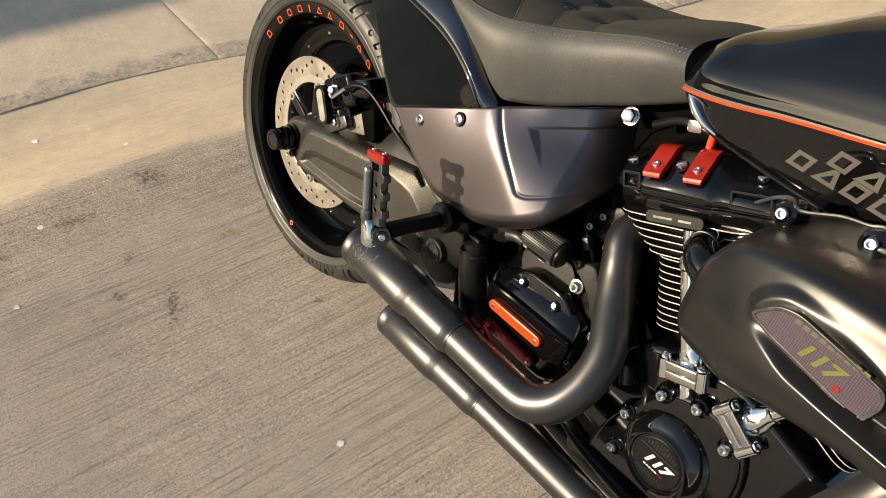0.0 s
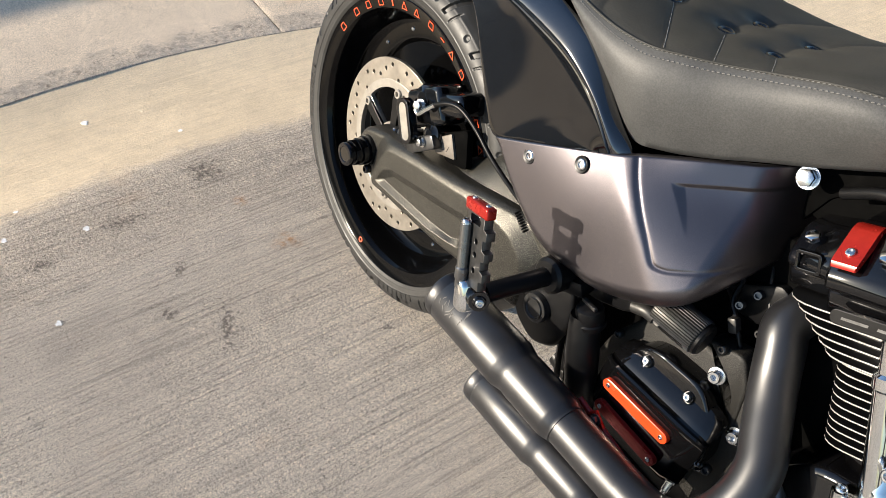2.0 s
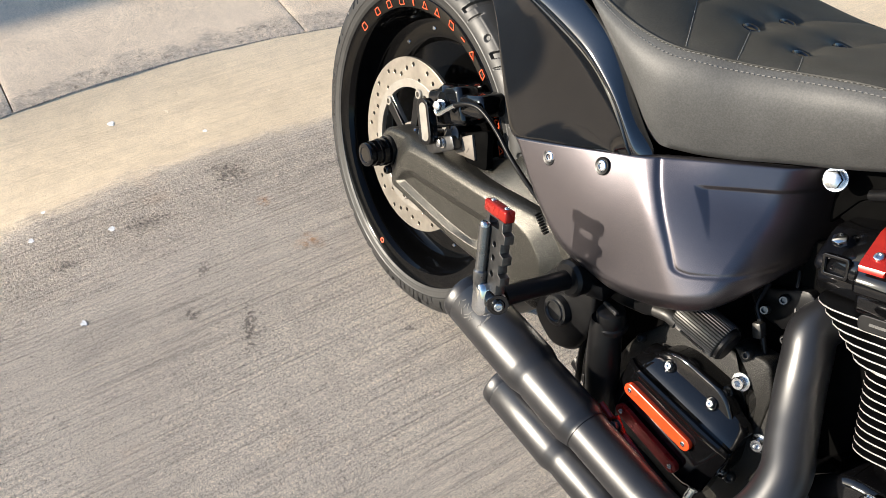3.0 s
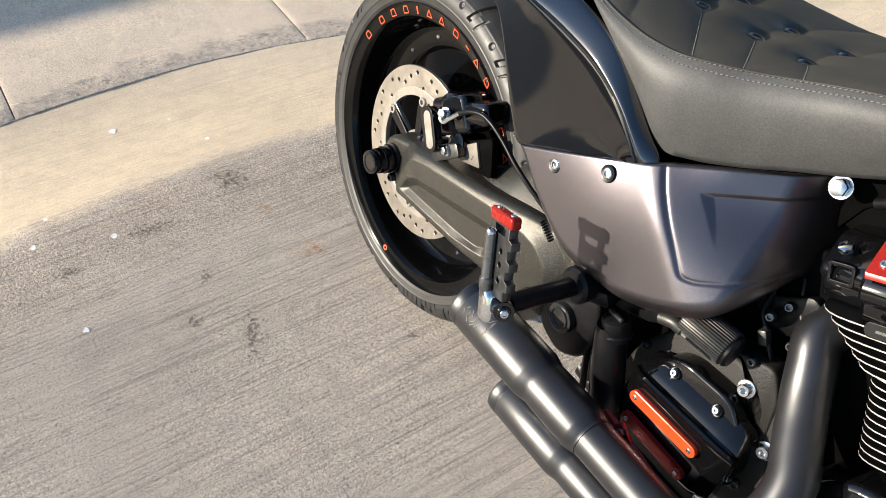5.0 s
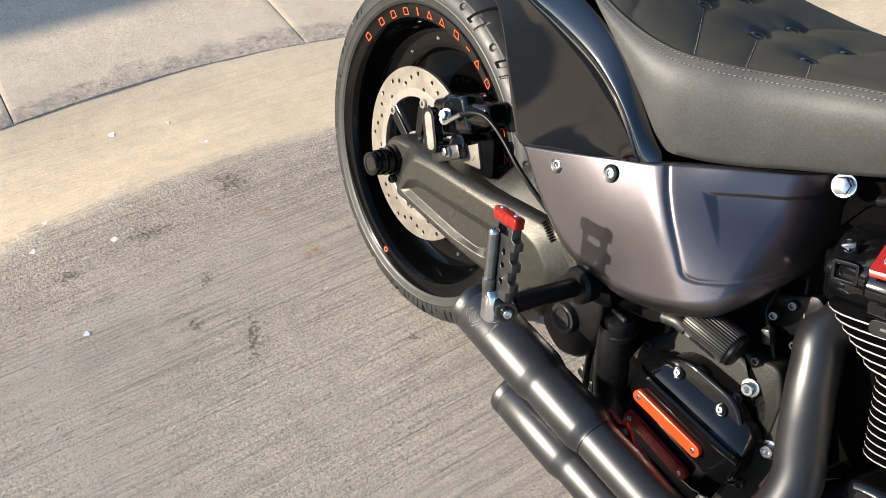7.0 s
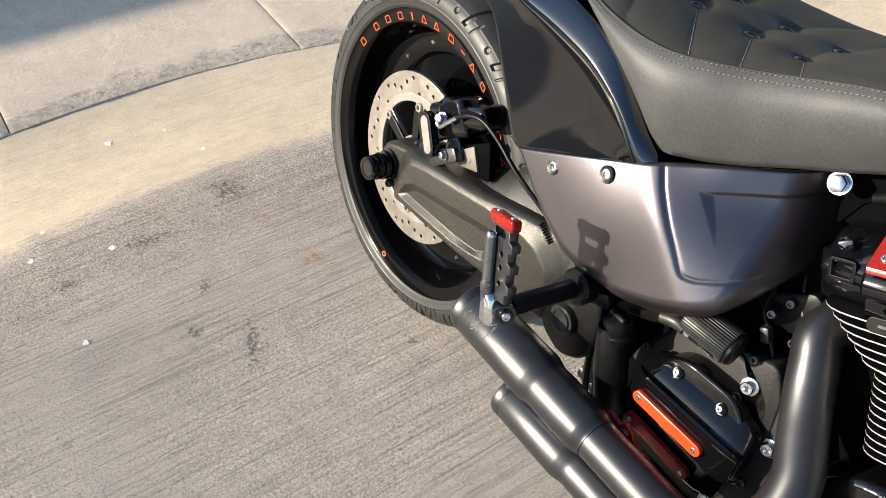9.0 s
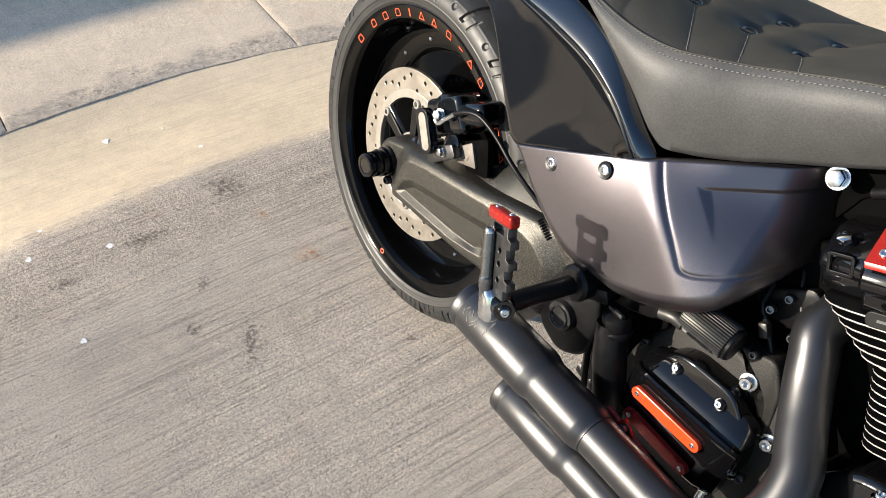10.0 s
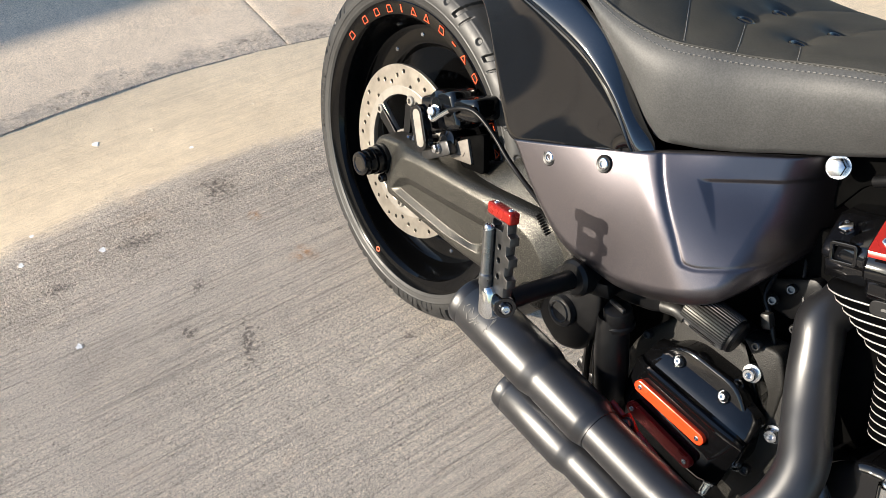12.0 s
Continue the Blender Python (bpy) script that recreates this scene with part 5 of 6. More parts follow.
    part("cap", lathe([(0, 0.006), (0.0125, 0.006), (0.0165, 0.004), (0.0178, 0.0), (0.0178, -0.014), (0.020, -0.016), (0.020, -0.022)], cap_at, upd, 32), PLASTIC, neck)
    mm = Matrix.Translation(cap_at + upd * 0.0075) @ axes(upd) @ Matrix.Rotation(radians(35), 4, "Z")
    part("grip", block((0, 0, 0), (0.027, 0.0055, 0.006), mm, 0.0015), DARKSTEEL, neck)
    # cables hanging beside the neck
    part("cable", tube([(0.470, -0.150, 0.110), (0.474, -0.152, 0.060), (0.482, -0.150, 0.010), (0.496, -0.146, -0.05), (0.505, -0.14, -0.10)], 0.0045, 10), PLASTIC, neck)
    part("cable", tube([(0.492, -0.166, 0.100), (0.502, -0.172, 0.050), (0.520, -0.172, 0.000), (0.535, -0.165, -0.06)], 0.0035, 10), PLASTIC, neck)
    part("cable_joint", lathe([(0, 0.012), (0.005, 0.012), (0.0065, 0.008), (0.0065, -0.008), (0.005, -0.012), (0, -0.012)], (0.4745, -0.1525, 0.050), (0.1, 0, -1), 14), PLASTIC, neck)
    # frame brackets below the side cover
    frame_bar = part("frame_bracket", plate(rounded([(0.436, 0.120), (0.470, 0.158), (0.530, 0.170), (0.585, 0.200), (0.588, 0.178), (0.540, 0.130), (0.500, 0.112), (0.450, 0.100)], 0.008, 3), -0.150, -0.09, 0.004, 3), PLASTIC, bike, "black frame bracket under the side cover")
    part("gusset", block((0.470, -0.160, 0.120), (0.036, 0.03, 0.022), (10, -25, 5), 0.004), PLASTIC, frame_bar)
    part("stay", tube([(0.556, -0.166, 0.163), (0.572, -0.166, 0.170), (0.585, -0.164, 0.170)], 0.0085, 18), RIBBED, frame_bar)
    part("main_tube", tube([(0.45, -0.09, -0.07), (0.70, -0.12, -0.085), (0.90, -0.135, -0.075), (1.15, -0.13, -0.04)], 0.016, 16), PLASTIC, frame_bar)
    part("rear_tube", tube([(0.47, -0.10, -0.06), (0.46, -0.11, 0.05), (0.50, -0.10, 0.18), (0.58, -0.06, 0.30)], 0.016, 16), PLASTIC, frame_bar)


build_gearbox()


def build_regulator():
    """Ribbed drum with two slots."""
    n = 168
    c = Vector((0.606, -0.146, 0.178))
    ax = Vector((0.97, 0.10, 0.0)).normalized()
    m = Matrix.Translation(c) @ axes(ax)
    rings = []
    for h, s in ((-0.030, 0.80), (-0.028, 0.97), (-0.026, 1.0), (0.026, 1.0), (0.028, 0.97), (0.030, 0.80)):
        ring = []
        for k in range(n):
            a = 2 * math.pi * k / n
            r = (0.0222 + (0.0011 if (k % 4) < 2 else 0.0)) * s
            ring.append(m @ Vector((r * math.cos(a) * 1.05, r * math.sin(a) * 0.92, h)))
        rings.append(ring)
    reg = part("ribbed_drum", loft(rings), RIBBED, bike, "ribbed dark metal drum under the side cover", 25)
    for a in (-118, -150):
        t = radians(a)
        for h in (0.004,):
            q = m @ Vector((0.0236 * math.cos(t), 0.0214 * math.sin(t), h))
            out = (m.to_3x3() @ Vector((math.cos(t), math.sin(t), 0))).normalized()
            fr = Matrix.Translation(q) @ Matrix((out.cross(ax).normalized(), ax, out)).transposed().to_4x4()
            part("slot", stencil(rounded([(-0.0028, -0.018), (0.0028, -0.018), (0.0028, 0.018), (-0.0028, 0.018)], 0.0027, 4), [], 0.0016, fr), PLASTIC, reg)
    part("end_cap", lathe([(0, 0.006), (0.017, 0.006), (0.020, 0.003), (0.020, -0.004)], m @ Vector((0, 0, 0.030)), ax, 30), PLASTIC, reg)
    part("plug", tube([m @ Vector((0, 0, -0.030)), m @ Vector((0.002, -0.004, -0.045)), (0.560, -0.150, 0.172), (0.54, -0.13, 0.16)], 0.008, 14), PLASTIC, reg)
    wire = part("wire", tube([(0.618, -0.085, 0.235), (0.625, -0.098, 0.2126), (0.640, -0.102, 0.200), (0.656, -0.106, 0.186), (0.668, -0.104, 0.170), (0.676, -0.095, 0.150)], 0.0032, 10), PLASTIC, reg)
    part("connector", block((0.6445, -0.106, 0.1943), (0.012, 0.012, 0.019), (0, -35, 0), 0.003), RIBBED, wire, "grey plug")
    part("wire", tube([(0.630, -0.07, 0.27), (0.655, -0.085, 0.235), (0.690, -0.095, 0.205), (0.715, -0.09, 0.185)], 0.0028, 10), PLASTIC, reg)
    for at in ((0.6357, -0.100, 0.2164), (0.6437, -0.090, 0.2351)):
        socket_bolt(at, (0.2, -1, 0.3), 0.0058, 0.007, reg, DARKSTEEL)
    part("stay_plate", plate(rounded([(0.600, 0.215), (0.660, 0.262), (0.690, 0.245), (0.660, 0.200), (0.625, 0.196)], 0.008, 3), -0.088, -0.060, 0.003), PLASTIC, reg)


build_regulator()


# rear cylinder with its rocker box
CYL = Matrix.Translation((0.930, 0.0, 0.034)) @ Matrix.Rotation(radians(-24), 4, "Y")   # z along the cylinder, x forwards


def fin_mesh(m, z, box, r, thick=0.0028):
    """One cooling fin with a narrow machined rim, square to the cylinder."""
    x0, x1, y0, y1 = box
    cx, cy = (x0 + x1) / 2, (y0 + y1) / 2
    o = rounded([(x0, y0), (x1, y0), (x1, y1), (x0, y1)], r, 6)
    rings = []
    for dz, s in ((-0.5, 0.955), (-0.30, 0.996), (0.30, 0.996), (0.5, 0.955)):
        rings.append([Vector((cx + (x - cx) * s, cy + (y - cy) * s, z + dz * thick)) for x, y in o])
    me = loft(rings)
    me.transform(Matrix.Translation(AXLE) @ m)
    finish(me, [PLASTIC, FINEDGE], 30)
    k = len(o)
    for p in me.polygons:
        if len(p.vertices) == 4 and k <= min(p.vertices) and max(p.vertices) < 3 * k:
            p.material_index = 1
    return me


def build_cylinder():
    def outline(x0, x1, y0, y1, r):
        return rounded([(x0, y0), (x1, y0), (x1, y1), (x0, y1)], r, 5)
    core = [Vector((x, y, z)) for z in (0.09, 0.340) for x, y in outline(-0.070, 0.060, -0.105, 0.10, 0.05)]
    k = len(core) // 2
    barrel = loft([core[:k], core[k:]])
    barrel.transform(CYL)
    cyl = part("cylinder", barrel, PLASTIC, bike, "black finned rear cylinder")
    block_top = [[CYL @ Vector((x, y, z)) for x, y in outline(-0.080, 0.088, -0.1300, 0.10, 0.03)] for z in (0.283, 0.337)]
    part("cylinder_head", loft(block_top), ENGINE, cyl)
    for i in range(17):
        box, r = ((-0.130 + 0.0085 * i, 0.070, -0.1425, 0.12), 0.042) if i < 6 else ((-0.076, 0.072, -0.1290, 0.11), 0.032)
        ob = new("fin", fin_mesh(CYL, 0.3315 - i * 0.0091, box, r))
        ob.parent = cyl
        ob["label"] = "black cooling fin with a machined bright edge"
    # rocker box: a lower flange, an upright face and a sloping shoulder, deepest over the middle
    prof = [(0.10, 0.336), (-0.1390, 0.336), (-0.1410, 0.339), (-0.1410, 0.352), (-0.1390, 0.354), (-0.1390, 0.3555), (-0.1490, 0.3575), (-0.1508, 0.3590), (-0.1520, 0.3625), (-0.1524, 0.3665), (-0.1516, 0.3715), (-0.1495, 0.3765), (-0.1465, 0.3810), (-0.1425, 0.3850), (-0.1385, 0.388), (-0.116, 0.4095), (-0.107, 0.4135), (-0.06, 0.4165), (0.0, 0.418), (0.10, 0.41)]
    stations = [(-0.141, 0.70, 0.60), (-0.138, 0.77, 0.68), (-0.133, 0.80, 0.72), (-0.092, 0.83, 0.78), (-0.086, 0.90, 0.88), (-0.081, 0.975, 0.97), (-0.077, 1.0, 1.0), (0.009, 1.0, 1.0), (0.013, 0.985, 0.96), (0.020, 0.970, 0.90), (0.028, 0.962, 0.80), (0.096, 0.955, 0.74), (0.104, 0.92, 0.68), (0.108, 0.84, 0.55)]
    rings = []
    for x, sy, sz in stations:
        rings.append([CYL @ Vector((x, y * sy, 0.356 + (z - 0.356) * sz if z > 0.358 else z)) for y, z in prof])
    head = part("rocker_box", loft(rings), ENGINE, bike, "gloss black rear rocker box", 38)
    def at(x, y, z):
        return CYL @ Vector((x, y, z))
    updir = (CYL.to_3x3() @ Vector((0, 0, 1))).normalized()
    # framed pads pressed into the flanks
    for x, w, yy, zz in ((-0.112, 0.026, -0.1235, 0.368), (0.062, 0.050, -0.1440, 0.3705)):
        fr = side_frame(*at(x, yy, zz), (0, -1, 0), updir)
        part("pad", stencil(rounded([(-w / 2, -0.0105), (w / 2, -0.0105), (w / 2, 0.0105), (-w / 2, 0.0105)], 0.003, 3), [rounded([(-w / 2 + 0.002, -0.0085), (w / 2 - 0.002, -0.0085), (w / 2 - 0.002, 0.0085), (-w / 2 + 0.002, 0.0085)], 0.002, 3)], 0.004, fr, 0.0008), ENGINE, head)
    for x in (-0.0635, -0.0080):
        me = loft([[at(x + dx * w, y, z) for dx, z in ((-1, z0), (1, z0), (1, z1), (-1, z1))] for y, w, z0, z1 in ((-0.1545, 0.0112, 0.383, 0.3855), (-0.1535, 0.0122, 0.383, 0.3885), (-0.1500, 0.0126, 0.384, 0.3915), (-0.122, 0.0126, 0.402, 0.4135), (-0.114, 0.0126, 0.406, 0.4165), (-0.106, 0.0122, 0.406, 0.4160))])
        tab = part("red_tab", me, RED, head, "red anodised plate on the rocker box", 25)
        socket_bolt(at(x, -0.1435, 0.3968), updir + Vector((0, -0.75, 0)), 0.0048, 0.0025, tab)
    for x, y, z in ((-0.1165, -0.112, 0.387), (-0.0335, -0.132, 0.3935), (0.062, -0.118, 0.391)):
        hex_bolt(at(x, y, z), updir + Vector((0, -0.6, 0)), 0.0078, 0.007, head, CHROME, False)
    # name strip under the rocker box, with plain bars for its writing
    fr = side_frame(*at(-0.029, -0.1500, 0.336), (0, -1, 0.1), updir)
    strip = part("name_strip", stencil(rounded([(-0.038, -0.0066), (0.038, -0.0066), (0.038, 0.0066), (-0.038, 0.0066)], 0.0062, 5), [], 0.006, fr, 0.001), PLASTIC, head, "black name strip with worn pale lettering bars")
    for x, w in ((-0.0155, 0.0125), (0.0140, 0.0085)):
        part("bar", stencil([(-w, -0.0013), (w, -0.0013), (w + 0.0006, 0.0013), (-w + 0.0006, 0.0013)], [], 0.0004, fr @ Matrix.Translation((x, 0, 0.0042))), RODSTEEL, strip)
    # push-rod tube and exhaust stud
    tb = part("push_rod_tube", lathe([(0.0118, -0.02), (0.0118, 0.145), (0.0140, 0.148), (0.0140, 0.160), (0.0105, 0.163), (0.0105, 0.195)], at(-0.003, -0.1440, 0.130), at(-0.013, -0.1380, 0.318) - at(-0.003, -0.1440, 0.130), 24), CHROME, bike, "chrome push-rod tube")
    socket_bolt(at(0.012, -0.150, 0.200), Vector((0, -1, 0.2)), 0.008, 0.010, tb)
    elbow = part("intake_elbow", tube([at(0.016, -0.140, 0.316), at(0.020, -0.172, 0.3150), at(0.040, -0.196, 0.305), at(0.075, -0.20, 0.284)], [0.016, 0.0180, 0.0195, 0.0195], 26), ENGINE, bike, "gloss black breather elbow")
    part("lip", lathe([(0.0172, 0), (0.0190, 0.001), (0.0190, 0.004), (0.0172, 0.005)], at(0.0175, -0.160, 0.3157), (0.15, -0.95, -0.05), 30), DARKSTEEL, elbow)
    # front cylinder: seen in slices past the air cleaner
    F = Matrix.Translation((0.930, 0.0, 0.034)) @ Matrix.Rotation(radians(21), 4, "Y")
    me = loft([core[:k], core[k:]])
    me.transform(F)
    fcyl = part("cylinder", me, PLASTIC, bike, "black finned front cylinder")
    for i in range(8, 18):
        ob = new("fin", fin_mesh(F, 0.125 + i * 0.0086, (-0.094, 0.08, -0.1370, 0.11), 0.034))
        ob.parent = fcyl
    # cables and bracket behind the rocker box
    hex_bolt((0.617, -0.084, 0.3765), (0.1, -1, 0.25), 0.0098, 0.011, head, STEEL, True)
    part("coil_bracket", plate(rounded([(0.585, 0.330), (0.585, 0.385), (0.640, 0.400), (0.70, 0.420), (0.76, 0.44), (0.76, 0.38), (0.65, 0.33)], 0.01, 3), -0.056, 0.05, 0.004), VOID, head)
    part("cable", tube([(0.655, -0.085, 0.385), (0.690, -0.095, 0.412), (0.720, -0.100, 0.420), (0.770, -0.095, 0.425), (0.82, -0.08, 0.43)], 0.0062, 12), PLASTIC, head)
    part("clip", block((0.716, -0.100, 0.420), (0.020, 0.016, 0.016), (0, -20, 0), 0.003), STEEL, head)
    part("orange_lead", tube([(0.752, -0.085, 0.448), (0.744, -0.098, 0.440), (0.742, -0.104, 0.425), (0.744, -0.104, 0.406)], 0.0048, 12), ORANGE, head, "bright orange ignition lead")
    part("engine_block", plate(rounded([(0.76, -0.10), (0.74, 0.05), (0.80, 0.16), (0.93, 0.20), (1.08, 0.16), (1.14, 0.03), (1.08, -0.10)], 0.03, 4), -0.143, 0.12, 0.01, 3), ENGINE, bike, "black engine crankcase")


build_cylinder()


# cam cover with its round badge, lifter blocks
def build_cam_cover():
    c = Vector((0.912, -0.2, 0.076))
    lump = rounded([(0.800, -0.03), (0.815, 0.05), (0.845, 0.125), (0.880, 0.168), (0.930, 0.186), (0.985, 0.170), (1.010, 0.11), (1.000, 0.02), (0.95, -0.035), (0.86, -0.05)], 0.03, 5)
    base = part("cam_cover", plate(lump, -0.182, -0.14, 0.010, 4), ENGINE, bike, "gloss black cam cover with a round badge")
    part("nose", lathe([(0, 0.0), (0.0385, 0.0), (0.0400, 0.002), (0.0420, 0.002), (0.0445, -0.001), (0.0480, -0.003), (0.0560, -0.0075), (0.0620, -0.0145), (0.0655, -0.023), (0.0668, -0.036)], (c.x, -0.2015, c.z), (0, -1, 0), 64), ENGINE, base)
    badge = part("badge", lathe([(0, 0.0016), (0.0345, 0.0016), (0.0360, 0.0006), (0.0360, -0.002)], (c.x, -0.2015, c.z), (0, -1, 0), 48), PLASTIC, base, "round black badge")
    fr = side_frame(c.x, -0.2036, c.z + 0.001)
    part("number", words("117", 0.021, 0.0006, fr @ Matrix.Diagonal((1.25, 0.88, 1, 1)), 0.35, 0.04), WHITEINK, badge, "white figures")
    part("line", stencil([(-0.031, 0.0125), (0.031, 0.0125), (0.030, 0.0140), (-0.030, 0.0140)], [], 0.0006, fr), DARKSTEEL, badge)
    for k2 in range(7):
        part("dash", stencil([(-0.0018, -0.0135), (0.0012, -0.0135), (0.0018, -0.0115), (-0.0012, -0.0115)], [], 0.0006, fr @ Matrix.Translation((-0.013 + 0.0045 * k2, 0, 0))), WHITEINK if k2 < 5 else RED, badge)
    for i in range(-6, 7):
        for j in range(-3, 4):
            x, y = i * 0.0042, 0.0215 + j * 0.0028 if j > -2 else -0.02 + (j + 3) * 0.0028 - 0.004
            if math.hypot(x, y) < 0.031:
                part("stud", block(fr @ Vector((x, y, 0.0)), (0.0022, 0.0008, 0.0014), (0, 0, 0), 0), DARKSTEEL, badge)
    for x, y, z in ((0.871, -0.186, 0.154), (0.917, -0.186, 0.174), (0.968, -0.186, 0.155), (0.840, -0.184, 0.090), (0.845, -0.184, 0.028), (1.000, -0.180, 0.060)):
        part("bolt_boss", lathe([(0.0105, 0.001), (0.0125, -0.001), (0.014, -0.014)], (x, y, z), (0, -1, 0), 24), ENGINE, base)
        socket_bolt((x, y, z), (0, -1, 0), 0.0078, 0.008, base)
    # hoses and rail under the cover
    part("hose", tube([(0.835, -0.16, 0.130), (0.855, -0.175, 0.115), (0.84, -0.165, 0.06)], 0.008, 14), PLASTIC, base)
    part("stud_row", tube([(0.800, -0.165, 0.130), (0.815, -0.172, 0.112)], 0.0085, 14), DARKSTEEL, base)
    for ob in [base, *base.children_recursive]:
        ob.data.transform(Matrix.Translation((-0.010, 0.025, -0.027)))
    # lifter blocks: polished clamps with a tube rising from each
    for p, lean, high in (((0.868, -0.144, 0.1675), -21, 0.026), ((0.954, -0.144, 0.1560), 29, 0.027)):
        m = pose(*p, 0, lean, 0)
        blk = part("lifter_block", joined(block((0, 0, 0), (0.058, 0.036, high * 0.50), m @ Matrix.Translation((0, 0, -high * 0.26)), 0.003, 3), block((0, 0, 0), (0.058, 0.038, high * 0.50), m @ Matrix.Translation((0, 0, high * 0.26)), 0.003, 3)), CLAMP, bike, "polished lifter block clamp")
        for e in (-1, 1):
            socket_bolt(m @ Vector((e * 0.0255, -0.0125, high / 2)), (m.to_3x3() @ Vector((0, -0.2, 1))), 0.0065, 0.006, blk, CHROME)
            part("post", lathe([(0.0080, -high / 2 + 0.002), (0.0080, high / 2 + 0.001)], m @ Vector((e * 0.0265, -0.0130, 0)), m.to_3x3() @ Vector((0, 0, 1)), 18), CHROME, blk)
        part("cup", lathe([(0.019, 0.0), (0.019, 0.006), (0.017, 0.016), (0.0125, 0.026), (0.0125, 0.032), (0.0105, 0.033), (0.0105, 0.085)], m @ Vector((0.0, 0.008, high / 2)), m.to_3x3() @ Vector((0, 0, 1)), 32), CHROME, blk)
    rail = part("lower_rail", tube([(0.700, -0.172, -0.060), (0.780, -0.178, -0.062), (0.880, -0.180, -0.064), (1.0, -0.18, -0.06)], 0.0055, 12), ENGINE, bike, "gloss black lower rail")
    part("lower_rail_inner", tube([(0.735, -0.150, -0.03), (0.80, -0.155, -0.045), (0.90, -0.16, -0.05)], 0.010, 12), PLASTIC, rail)


build_cam_cover()


# air cleaner
def build_air_cleaner():
    top = [(0.860, -0.215, 0.300), (0.858, -0.215, 0.345), (0.868, -0.215, 0.386), (0.890, -0.212, 0.418), (0.934, -0.208, 0.442), (0.990, -0.205, 0.457), (1.08, -0.20, 0.466), (1.17, -0.20, 0.462), (1.26, -0.20, 0.445)]
    bot = [(0.861, -0.215, 0.290), (0.867, -0.215, 0.270), (0.880, -0.216, 0.255), (0.912, -0.216, 0.250), (0.950, -0.216, 0.250), (1.000, -0.216, 0.268), (1.08, -0.215, 0.290), (1.17, -0.215, 0.300), (1.26, -0.215, 0.320)]
    dish = rounded([(0.934, 0.388), (0.940, 0.404), (0.951, 0.416), (0.964, 0.424), (0.986, 0.427), (1.02, 0.424), (1.06, 0.419), (1.12, 0.405), (1.13, 0.37), (1.0, 0.362), (0.95, 0.372)], 0.010, 3)

    def bulge(u, v):
        grow = smooth_path([(0, 0, 0), (0.125, 0.14, 0), (0.25, 0.29, 0), (0.375, 0.46, 0), (0.5, 0.65, 0), (0.625, 0.80, 0), (0.75, 0.98, 0), (0.875, 1.08, 0), (1, 1.10, 0)], 6)
        a = np.interp(u, [p.x for p in grow], [p.y for p in grow])
        pts = smooth_path([(0, 0, 0), (0.012, 0.44, 0), (0.04, 0.71, 0), (0.08, 0.82, 0), (0.16, 0.868, 0), (0.26, 0.915, 0), (0.34, 0.95, 0), (0.46, 1.0, 0), (0.62, 0.98, 0), (0.78, 0.78, 0), (0.92, 0.36, 0), (1, 0, 0)], 6)
        hump = np.interp(v, [p.x for p in pts], [p.y for p in pts])
        return (0.022 + 0.106 * a) * hump

    shell = skin(top, bot, 200, 110, bulge, None, 0.008, 0.06)
    # the dish that holds the badge is pressed in flat
    points = np.array([v.co for v in shell.vertices])
    press = step(-polygon_distance(points[:, 0], points[:, 2], dish), -0.003, 0.010)
    flat = -0.3060 - 0.06 * (points[:, 0] - 1.02)
    for v, k, y in zip(shell.vertices, press, flat):
        if v.co.y < -0.24 and k > 0:
            v.co.y += float(k) * (float(y) - v.co.y)
    ac = part("air_cleaner", shell, FILTER, bike, "matt black teardrop air cleaner cover", 50)
    part("backing", plate(rounded([(0.880, 0.30), (0.884, 0.38), (0.91, 0.418), (0.99, 0.466), (1.2, 0.475), (1.2, 0.30), (0.95, 0.262), (0.885, 0.272)], 0.02, 4), -0.205, -0.15, 0.004), ENGINE, ac)
    badge_o = rounded([(0.947, 0.386), (0.967, 0.407), (0.985, 0.4125), (1.033, 0.409), (1.073, 0.404), (1.077, 0.392), (1.069, 0.369), (1.008, 0.376), (0.970, 0.380)], 0.008, 4)
    cx, cz = 1.02, 0.393
    fr = side_frame(cx, -0.3085, cz, (-0.06, -1, 0.0))
    outer = [(x - cx, z - cz) for x, z in badge_o]
    bd = part("badge", stencil(outer, [], 0.004, fr, 0.0006), BADGE, ac, "purple-grey woven-pattern badge")
    part("trim", stencil([(x * 1.04, y * 1.10) for x, y in outer], [[(x * 0.995, y * 0.985) for x, y in outer]], 0.006, fr, 0.0006), DARKSTEEL, bd)
    part("number", words("117", 0.022, 0.0005, fr @ Matrix.Translation((-0.004, -0.003, 0.0028)) @ Matrix.Diagonal((1.25, 0.95, 1, 1)), 0.35, 0.045), GREENINK, bd, "olive green figures")
    for k2 in range(9):
        part("bar", stencil([(-0.0030, -0.0025), (0.0030, -0.0025), (0.0038, 0.0025), (-0.0022, 0.0025)], [], 0.0005, fr @ Matrix.Translation((-0.034 + k2 * 0.0085, 0.0150, 0.0028))), GREENINK if k2 > 5 else GREYINK, bd)
    part("emblem", stencil(ring_points(0.0035, 12), [ring_points(0.0018, 10)], 0.0005, fr @ Matrix.Translation((0.022, -0.0135, 0.0028))), RED, bd)
    for x, z in ((0.891, 0.434), (0.976, 0.457), (1.07, 0.468)):
        part("lug", lathe([(0.009, 0.003), (0.013, 0.001), (0.0145, -0.004), (0.0145, -0.03)], (x, -0.200, z), (0, -1, 0.15), 28), ENGINE, ac)
        socket_bolt((x, -0.201, z), (0, -1, 0.15), 0.0070, 0.007, ac)
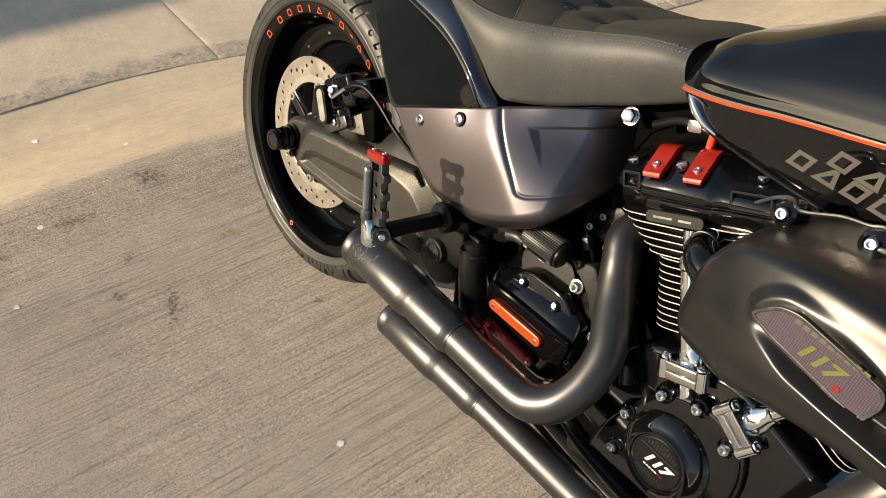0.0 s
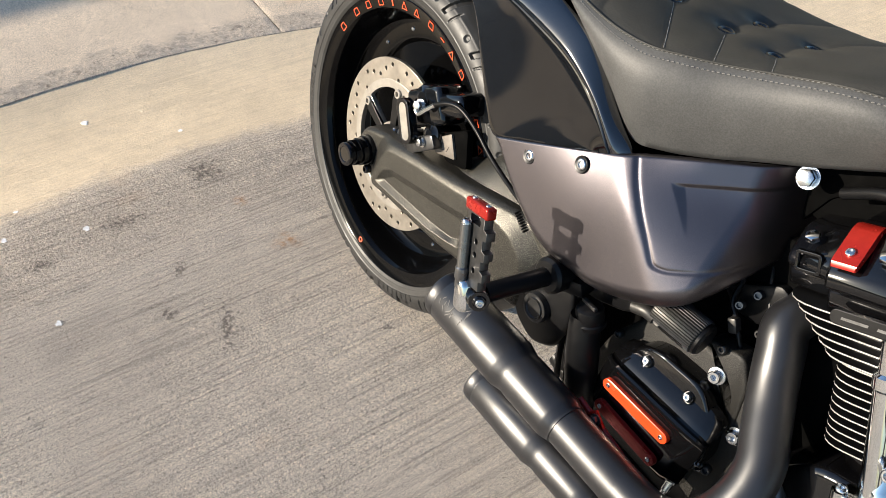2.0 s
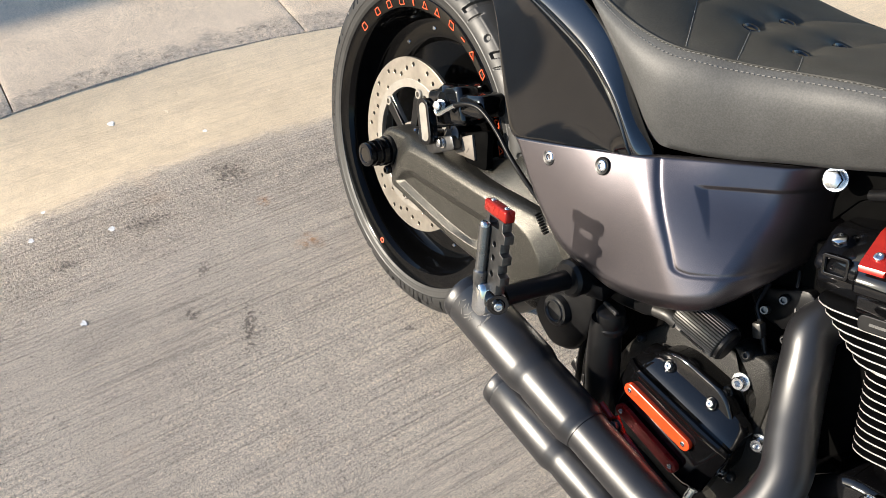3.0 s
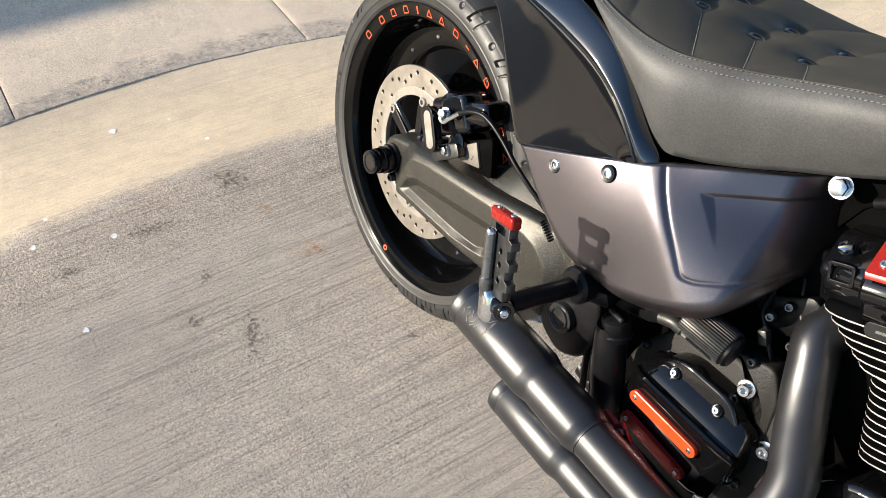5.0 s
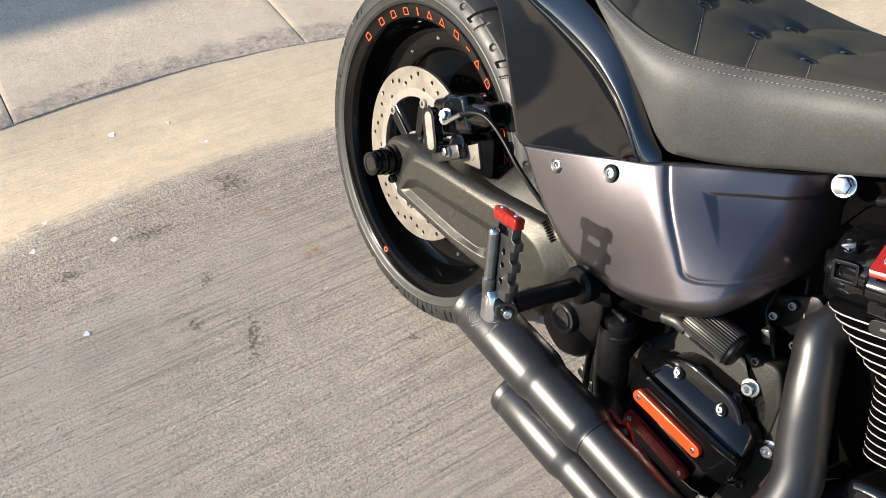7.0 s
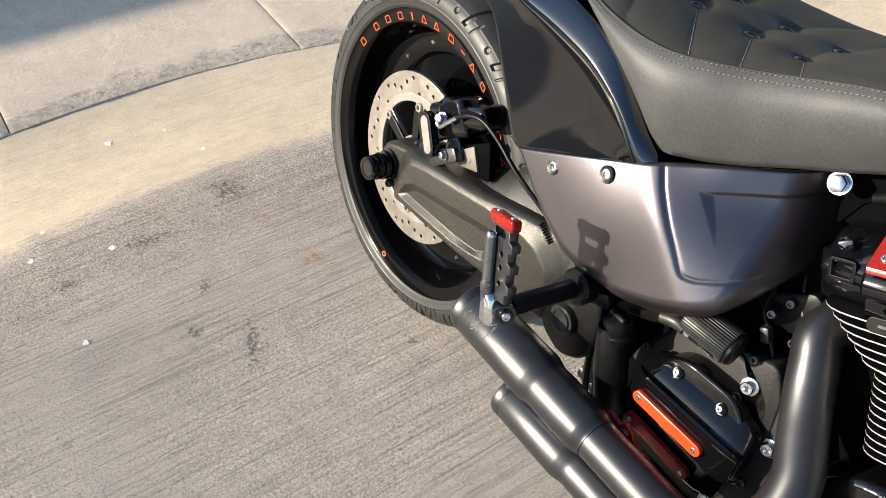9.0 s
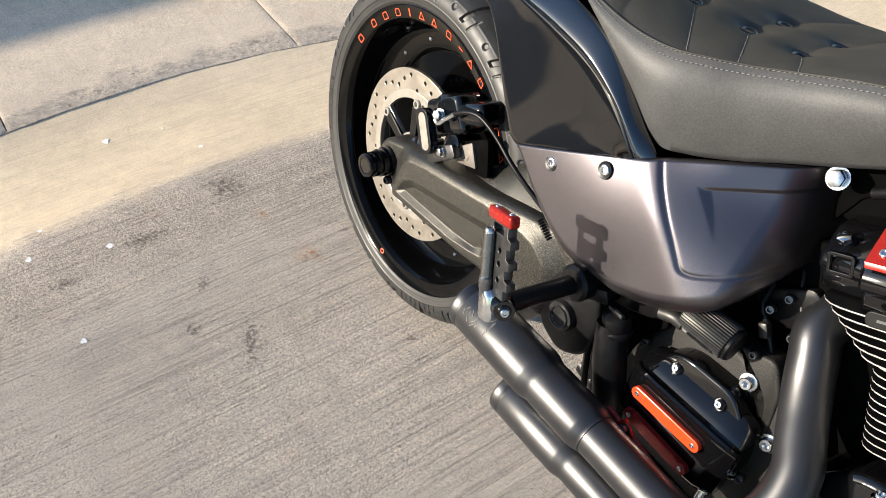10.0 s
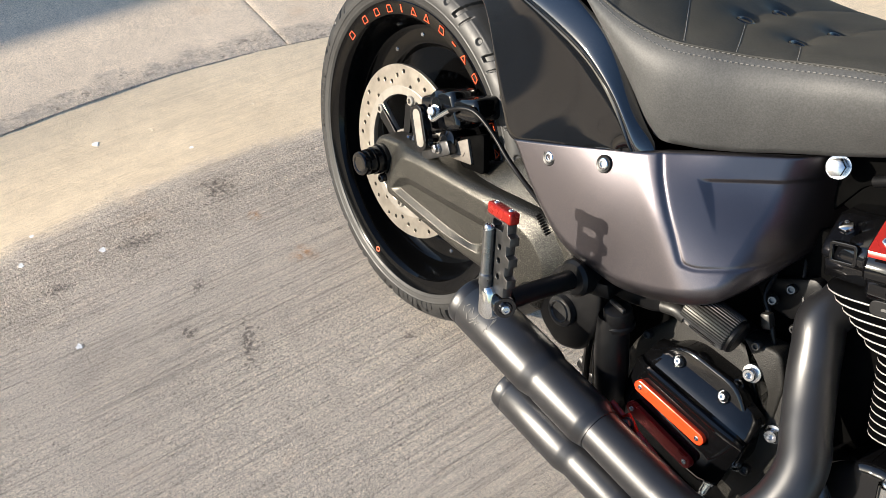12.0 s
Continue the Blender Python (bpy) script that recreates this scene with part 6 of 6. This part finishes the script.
    part("cover_seam", tube([(0.862, -0.204, 0.428), (0.878, -0.202, 0.445), (0.892, -0.201, 0.452), (0.905, -0.201, 0.446), (0.940, -0.200, 0.463), (0.965, -0.200, 0.470), (0.978, -0.2, 0.476), (0.992, -0.2, 0.470), (1.06, -0.2, 0.482)], 0.0022, 8, 6), DARKSTEEL, ac)


build_air_cleaner()


# tank
def build_tank():
    # x, half width low, low z, half width at the stripe, stripe z, shoulder half width, shoulder z, crown z
    st = [(0.684, 0.098, 0.452, 0.112, 0.459, 0.100, 0.488, 0.524), (0.705, 0.112, 0.444, 0.126, 0.465, 0.116, 0.502, 0.544), (0.740, 0.118, 0.4325, 0.130, 0.472, 0.120, 0.512, 0.566), (0.780, 0.120, 0.4290, 0.134, 0.483, 0.123, 0.527, 0.595), (0.820, 0.121, 0.4280, 0.137, 0.495, 0.126, 0.541, 0.623),
          (0.890, 0.123, 0.4270, 0.142, 0.513, 0.128, 0.562, 0.658), (0.980, 0.125, 0.4270, 0.148, 0.534, 0.132, 0.590, 0.688), (1.10, 0.124, 0.43, 0.150, 0.550, 0.134, 0.606, 0.702), (1.22, 0.112, 0.445, 0.135, 0.556, 0.118, 0.585, 0.615), (1.30, 0.07, 0.47, 0.09, 0.56, 0.08, 0.58, 0.60)]
    st = [(x, lw, lz, w, wz, w - 0.003, wz + 0.024, wz + 0.024 + (cz - wz - 0.024) * 0.85) for x, lw, lz, w, wz, sw, sz, cz in st]
    rows = np.array([[p.x, *([0] * 7)] for p in smooth_path([(s[0], 0, 0) for s in st], 8)])
    for k in range(1, 8):
        pts = smooth_path([(s[0], s[k], 0) for s in st], 8)
        rows[:, k] = [p.y for p in pts]
    rings = []
    for x, lw, lz, w, wz, sw, sz2, cz in rows:
        right = [(-0.03, lz + 0.008), (-lw * 0.80, lz + 0.002), (-lw, lz), (-(lw + w) / 2 - 0.001, (lz + wz) / 2), (-w, wz - 0.006), (-w - 0.001, wz + 0.002), (-(w + sw) / 2 - 0.001, (wz + sz2) / 2), (-sw, sz2), (-sw * 0.91, sz2 + (cz - sz2) * 0.33), (-sw * 0.62, sz2 + (cz - sz2) * 0.84), (0.0, cz)]
        fine = [(p.x, p.y) for p in smooth_path([(y, z, 0) for y, z in right], 4)]
        loop = [Vector((x, y, z)) for y, z in fine] + [Vector((x, -y, z)) for y, z in fine[-2::-1]]
        rings.append(loop)
    tank = part("fuel_tank", loft(rings), GLOSS, bike, "gloss black fuel tank with an orange pinstripe", 45)
    # painted bands follow the flank, raised by a coat of lacquer
    def band(v0, v1, i0, i1, lift, mat, name, label):
        v, f = [], []
        for i in range(i0, i1):
            for t in (v0, v1):
                a, b2 = rings[i][int(t)], rings[i][min(int(t) + 1, len(rings[i]) - 1)]
                q = a.lerp(b2, t - int(t))
                v.append(q + Vector((0, -lift, lift * 0.3)))
        for i in range(i1 - i0 - 1):
            f.append((2 * i, 2 * i + 1, 2 * i + 3, 2 * i + 2))
        return part(name, mesh(v, f), mat, tank, label, 60)
    last = len(rings)
    band(16.6, 18.4, 0, last, 0.0007, ORANGE, "pinstripe", "orange pinstripe")
    band(18.5, 20.1, 0, last, 0.0006, GREYINK, "pinstripe", "grey pinstripe")
    # plain slanted blocks in grey where the maker's name is painted
    def flank(i, t):
        a, b2 = rings[i][int(t)], rings[i][int(t) + 1]
        return a.lerp(b2, t - int(t))
    frame_shape = ([(-0.014, -0.009), (0.006, -0.009), (0.014, 0.009), (-0.006, 0.009)], [(-0.0075, -0.0050), (0.0030, -0.0050), (0.0075, 0.0050), (-0.0030, 0.0050)])
    peak_shape = ([(-0.015, -0.009), (0.010, -0.009), (0.009, 0.009), (0.003, 0.009)], [(-0.0065, -0.0050), (0.0045, -0.0050), (0.0048, 0.0040)])
    for x0, z0, count in ((0.8560, 0.4620, 6), (0.896, 0.4850, 5)):
        for k2 in range(count):
            xa, za = x0 + k2 * 0.0320, z0 + k2 * 0.0012
            i0 = int(np.argmin(np.abs(rows[:, 0] - xa)))
            lower, upper = flank(i0, 8.6), flank(i0, 15.4)
            t = (za - lower.z) / (upper.z - lower.z)
            q = lower.lerp(upper, t)
            rise = upper - lower
            fr = side_frame(xa, q.y - 0.0010, za, Vector((0, -rise.z, rise.y)), rise)
            outer, hole = frame_shape if k2 % 3 != 1 else peak_shape
            part("block", stencil(outer, [hole], 0.0006, fr @ Matrix.Diagonal((1.12, 1.2, 1, 1))), GREYINK, tank, "grey painted block")
    # lower trim edge
    edge = [rings[i][8] + Vector((0, -0.002, -0.001)) for i in range(0, last, 4)]
    part("lower_trim", tube(edge, 0.0030, 10, 3), ENGINE, tank)
    part("rear_trim", tube([(0.694, -0.113, 0.459), (0.704, -0.117, 0.452), (0.718, -0.121, 0.443), (0.733, -0.122, 0.4355), (0.752, -0.122, 0.4315)], [0.0025, 0.0060, 0.0065, 0.0045, 0.0018], 14), CHROME, tank, "bright trim at the rear of the tank")


build_tank()
